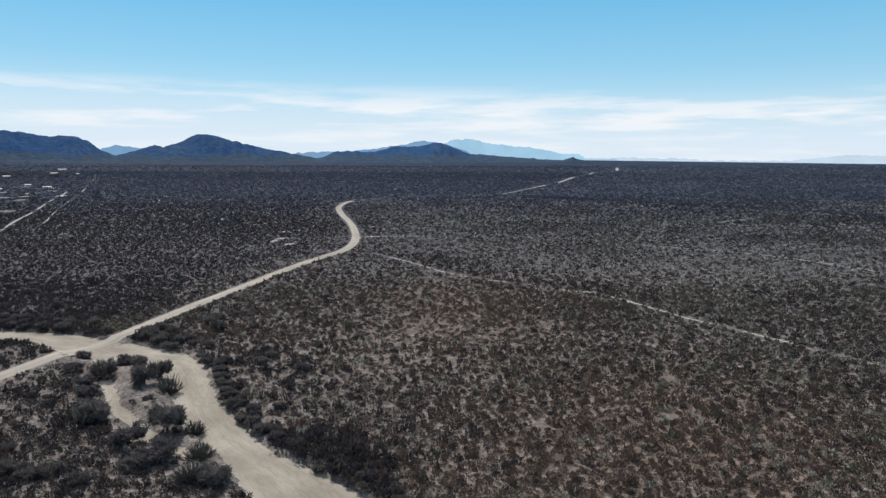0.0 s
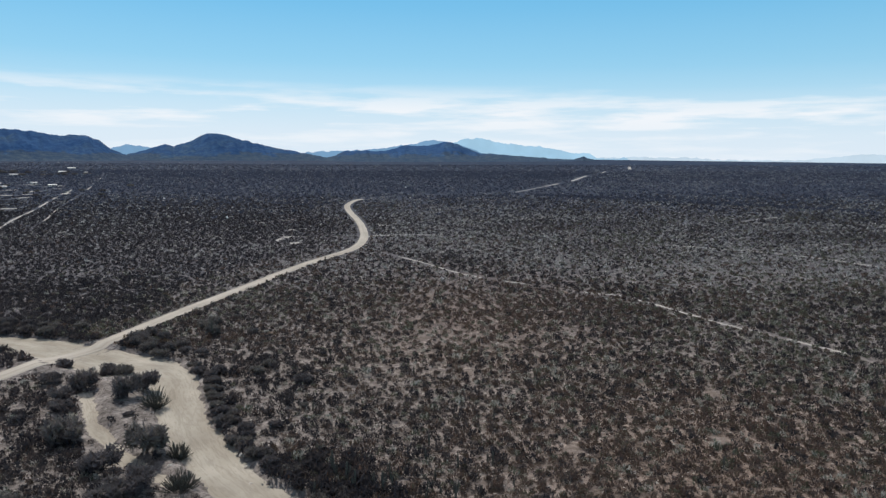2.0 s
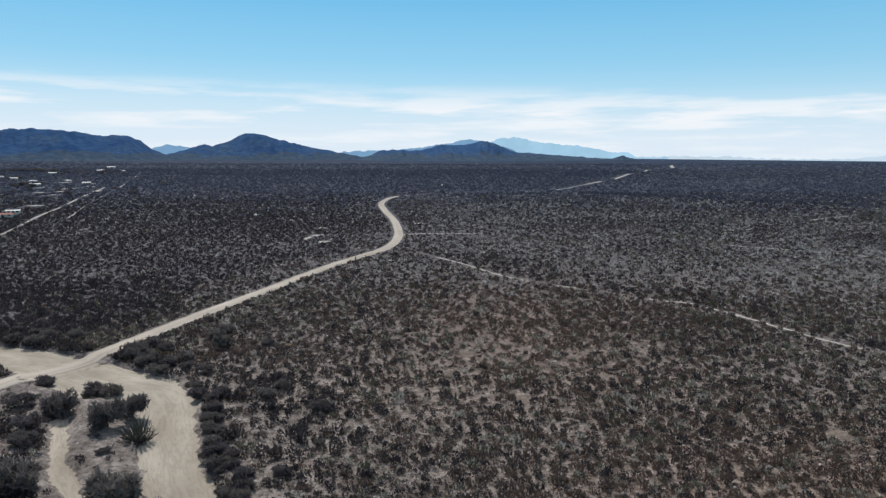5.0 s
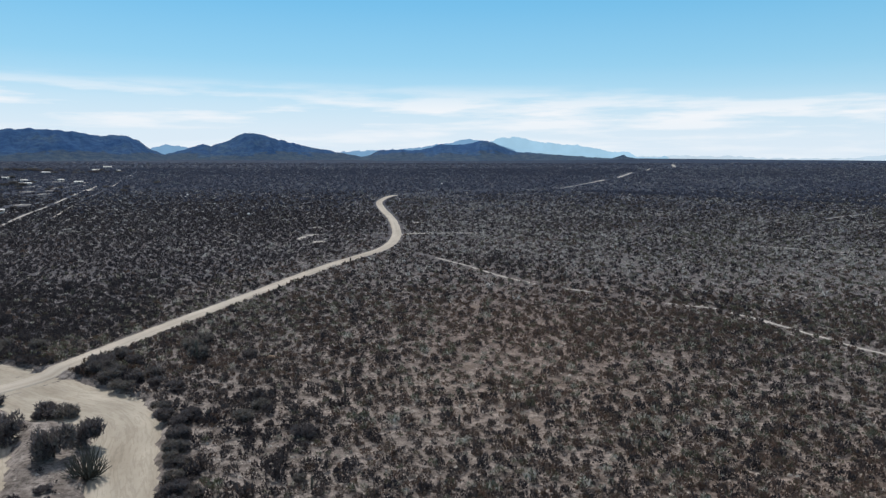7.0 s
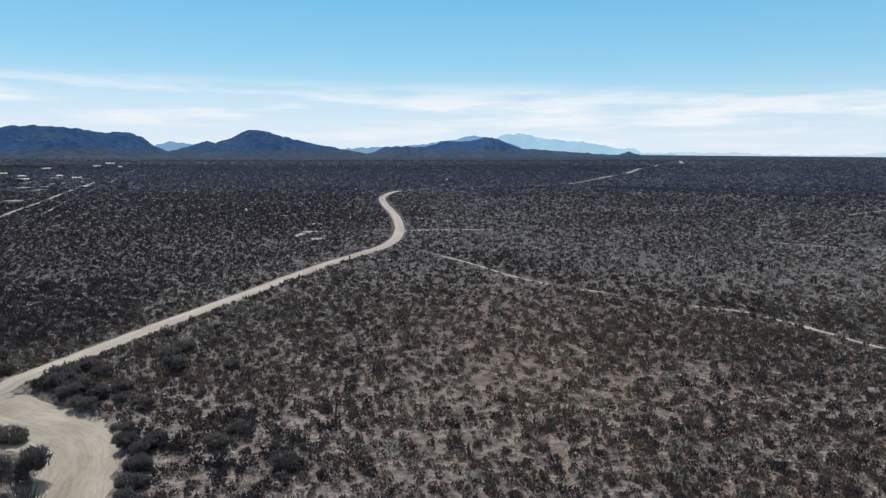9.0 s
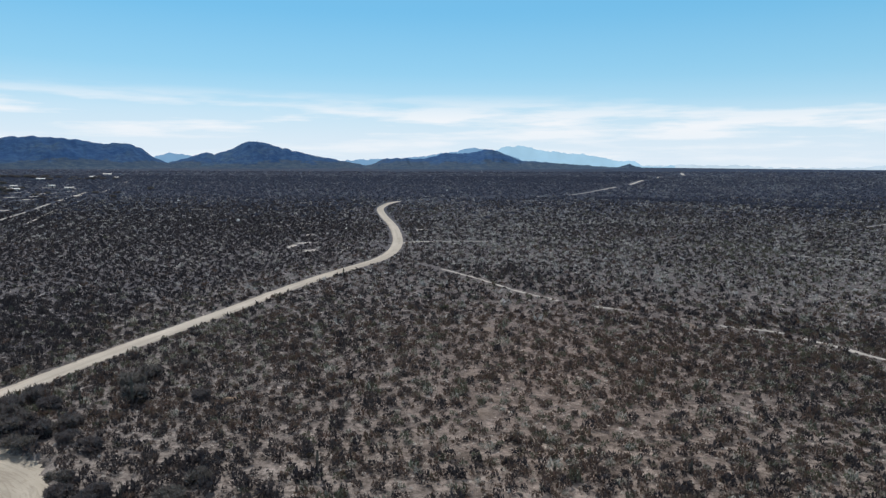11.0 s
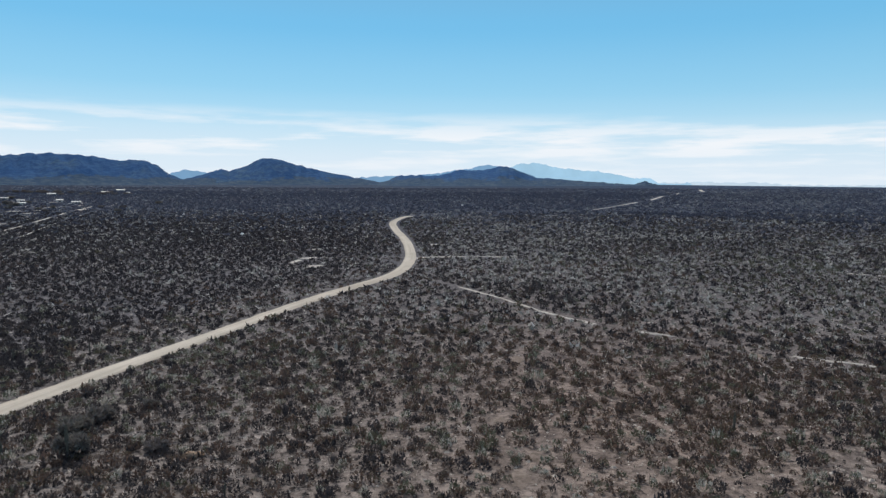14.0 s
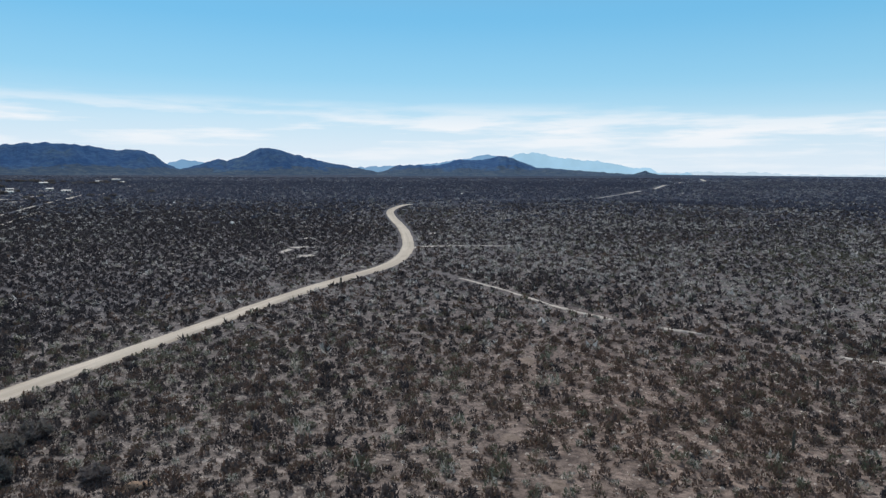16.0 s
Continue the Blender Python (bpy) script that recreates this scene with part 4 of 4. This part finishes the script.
for k, (x, y, h, arms) in enumerate(CACTI):
    cactus_thing(k, h, arms, 0, "dark green columnar cactus standing among dry shrubs").matrix_basis = pose(x, y, float(ground(x, y)[0]), 0, 0, 40 * k)
tall = [cactus_thing(40, 1.0, 0, 0, "dark slender columnar cactus standing among dry shrubs")]
tall += [cactus_thing(42 + k, 3.4, 1 + k, 0, "dark slender columnar cactus with a raised arm among shrubs") for k in range(2)]
g = np.random.default_rng(61)
PLACES = []
while len(PLACES) < 70:
    y = g.uniform(108, 330) if len(PLACES) > 14 else g.uniform(104, 126)
    x = g.uniform(-0.5, 0.62) * y if len(PLACES) > 14 else g.uniform(-24, 6)
    if clear_of(np.array([x]), np.array([y]))[0]:
        PLACES.append((float(x), float(y), float(g.uniform(1.2, 2.7))))
PLACES = [(-19.9, 120.5, 3.6), (-15.9, 115.8, 3.4)] + PLACES
for k, (x, y, h) in enumerate(PLACES):
    src = 0 if k % 3 else 1 + k % 2
    m = Matrix.LocRotScale((x, y, float(ground(x, y)[0]) - 0.05), Euler((0, 0, 0.9 * k)), (1, 1, h) if src == 0 else (h / 3.4, h / 3.4, h / 3.4))
    if k < 3:
        tall[k].matrix_basis = Matrix.LocRotScale((x, y, float(ground(x, y)[0]) - 0.05), Euler((0, 0, 0.9 * k)), (1, 1, 3.2 if k == 0 else 1))
        continue
    keep = tall[src].scale.copy()
    tall[src].scale = (1, 1, 1)
    copy_thing(tall[src], m)
    tall[src].scale = keep
for k, (x, y, h, o) in enumerate([(-60.6, 150.6, 4.6, 2.7), (-47.0, 127.8, 3.4, 1.7), (-42.2, 116.0, 3.7, 2.6), (-40.7, 107.2, 3.0, 2.8)]):
    cactus_thing(20 + k, h + 0.2, 150, 0.85 * o, "spreading clump of many-armed grey-green cactus beside the wash", "cactus_clump").matrix_basis = pose(x, y, float(ground(x, y)[0]), 0, 0, 0)

# ---- rocks ----


def rock_mesh(name, mat, parent, size, seed, label=""):
    """A rounded, uneven boulder with its foot in the soil."""
    bm = bmesh.new()
    bmesh.ops.create_icosphere(bm, subdivisions=2, radius=1.0)
    r = random.Random(seed)
    push = [(Vector((r.uniform(-1, 1), r.uniform(-1, 1), r.uniform(-0.4, 1))).normalized(), r.uniform(0.6, 0.95)) for _ in range(9)]
    for v in bm.verts:
        for d, far in push:                      # flat broken faces
            over = v.co.dot(d) - far
            if over > 0:
                v.co -= d * over
        v.co = Vector((v.co.x * size * 1.2, v.co.y * size, v.co.z * size * 0.75))
    return part(name, bm, mat, parent, label)


def outcrop_thing(x, y, sizes, mat, label, seed):
    root = new("rock_outcrop")
    r = random.Random(seed)
    for k, size in enumerate(sizes):
        rock = rock_mesh("rock", mat, root, size, seed + k)
        rock.location = (r.uniform(-1.2, 1.2) * (k > 0), r.uniform(-0.7, 0.7) * (k > 0), 0.25 * size)
        rock.rotation_euler = (0, 0, r.uniform(0, 6))
    root.matrix_basis = pose(x, y, float(ground(x, y)[0]), 0, 0, 30)
    tagged(root, label, "rocks")


outcrop_thing(-51.3, 203.2, (0.95, 0.7, 0.55, 0.4), MAT_TAN_ROCK, "low heap of tan weathered rocks among shrubs", 71)
for k, (x, y) in enumerate([(-34.6, 124.8), (-32.6, 119.4), (-36.4, 128.2)]):
    outcrop_thing(x, y, (0.55, 0.4, 0.35, 0.3), MAT_STONE, "broken clods of pale earth at the foot of the bank", 75 + 5 * k)

# ---- village ----


def house_thing(k, w, d, h, roof_mat, label):
    root = new("house")
    bm = bmesh.new()
    box(bm, (-w / 2, -d / 2, -0.6), (w / 2, d / 2, h))
    part("wall", bm, MAT_WALL, root)
    bm = bmesh.new()
    o, rise = 0.5, 0.14 * d
    v = [bm.verts.new(c) for c in ((-w / 2 - o, -d / 2 - o, h), (w / 2 + o, -d / 2 - o, h), (w / 2 + o, 0, h + rise), (-w / 2 - o, 0, h + rise), (-w / 2 - o, d / 2 + o, h), (w / 2 + o, d / 2 + o, h))]
    for f in ((0, 1, 2, 3), (3, 2, 5, 4), (0, 3, 4), (1, 5, 2), (0, 4, 5, 1)):
        bm.faces.new([v[i] for i in f])
    part("roof", bm, roof_mat, root, "shallow pitched metal roof")
    bm = bmesh.new()
    box(bm, (-0.6, -d / 2 - 0.06, 0), (0.6, -d / 2 + 0.05, 2.1))
    part("door", bm, MAT_DARK, root)
    for s in (-0.32, 0.32):
        bm = bmesh.new()
        box(bm, (s * w - 0.8, -d / 2 - 0.05, 1.0), (s * w + 0.8, -d / 2 + 0.05, 2.0))
        frame_ob = part("window", bm, MAT_WALL, root)
        bm = bmesh.new()
        box(bm, (s * w - 0.7, -d / 2 - 0.06, 1.1), (s * w + 0.7, -d / 2 - 0.045, 1.9))
        part("pane", bm, MAT_DARK, frame_ob)
    return tagged(root, label, "house", "village houses")


HOUSES = [(-312, 472, 15, 9, 2.8, 1), (-321, 494, 11, 7, 2.8, 0), (-627, 934, 11, 8, 3.2, 0), (-710, 1146, 16, 9, 3.4, 0), (-753, 1366, 18, 10, 3.4, 0), (-952, 1766, 26, 12, 4, 0),
          (-684, 1321, 8, 7, 3, 0), (-502, 789, 15, 8, 3, 0), (-681, 983, 12, 8, 3, 0), (-553, 862, 10, 7, 3, 0), (-466, 828, 12, 7, 3, 0), (-518, 878, 9, 7, 3, 0)]
for k, (x, y, w, d, h, red) in enumerate(HOUSES):
    ob = house_thing(k, 0.72 * w, 0.72 * d, 0.72 * h, MAT_RED if red else MAT_ROOF, "low white house with a rust-red roof" if red else "low white house with a pale metal roof at the village")
    ob.matrix_basis = pose(x, y, float(ground(x, y)[0]), 0, 0, 25 + 7 * (k % 4))


def lot(x, y, rx, ry, turn, seed, mat=MAT_TRACK, name="cleared_yard", label="patch of bare pale cleared earth"):
    """A cleared sandy yard with a ragged rim, slightly domed."""
    bm = bmesh.new()
    r = random.Random(seed)
    top = bm.verts.new((x, y, float(ground(x, y)[0]) + (0.3 if rx > 5 else 0.14)))
    rim = []
    for i in range(18):
        a = i * math.pi / 9
        f = r.uniform(0.6, 1.2)
        px, py = rx * f * math.cos(a), ry * f * math.sin(a)
        qx, qy = x + px * math.cos(turn) - py * math.sin(turn), y + px * math.sin(turn) + py * math.cos(turn)
        rim.append(bm.verts.new((qx, qy, float(ground(qx, qy)[0]) + (0.1 if rx > 5 else 0.03))))
    for i in range(18):
        bm.faces.new((top, rim[i], rim[(i + 1) % 18]))
    ob = part(name, bm, mat)
    tagged(ob, label, "bare earth", kind="structure")


for k, (x, y, rx, ry) in enumerate(YARDS):
    lot(x, y, rx, ry, 0.2 * (k % 3), k)
for k, (x, y, rx, ry) in enumerate(BARE):
    lot(x, y, rx, ry, 0.1, 40 + k, MAT_BARE, "bare_patch", "small bare patch of pinkish soil among shrubs")


def tank_thing(x, y, r, h):
    root = new("water_tank")
    bm = bmesh.new()
    tube(bm, [(0, 0, 0), (0, 0, 0.1), (0, 0, h * 0.6), (0, 0, h)], [r, r, r, r * 0.35], 16)
    part("body", bm, MAT_TANK, root)
    bm = bmesh.new()
    tube(bm, [(0, 0, h), (0, 0, h + 0.12)], [r * 0.3, r * 0.28], 12)
    part("lid", bm, MAT_TANK, root)
    root.matrix_basis = pose(x, y, float(ground(x, y)[0]), 0, 0, 0)
    tagged(root, "small white water tank standing in the scrub", "water tank")


for x, y in ((-259, 640.7), (-155, 491), (-55.7, 823.6)):
    tank_thing(x, y, 1.1, 1.3)
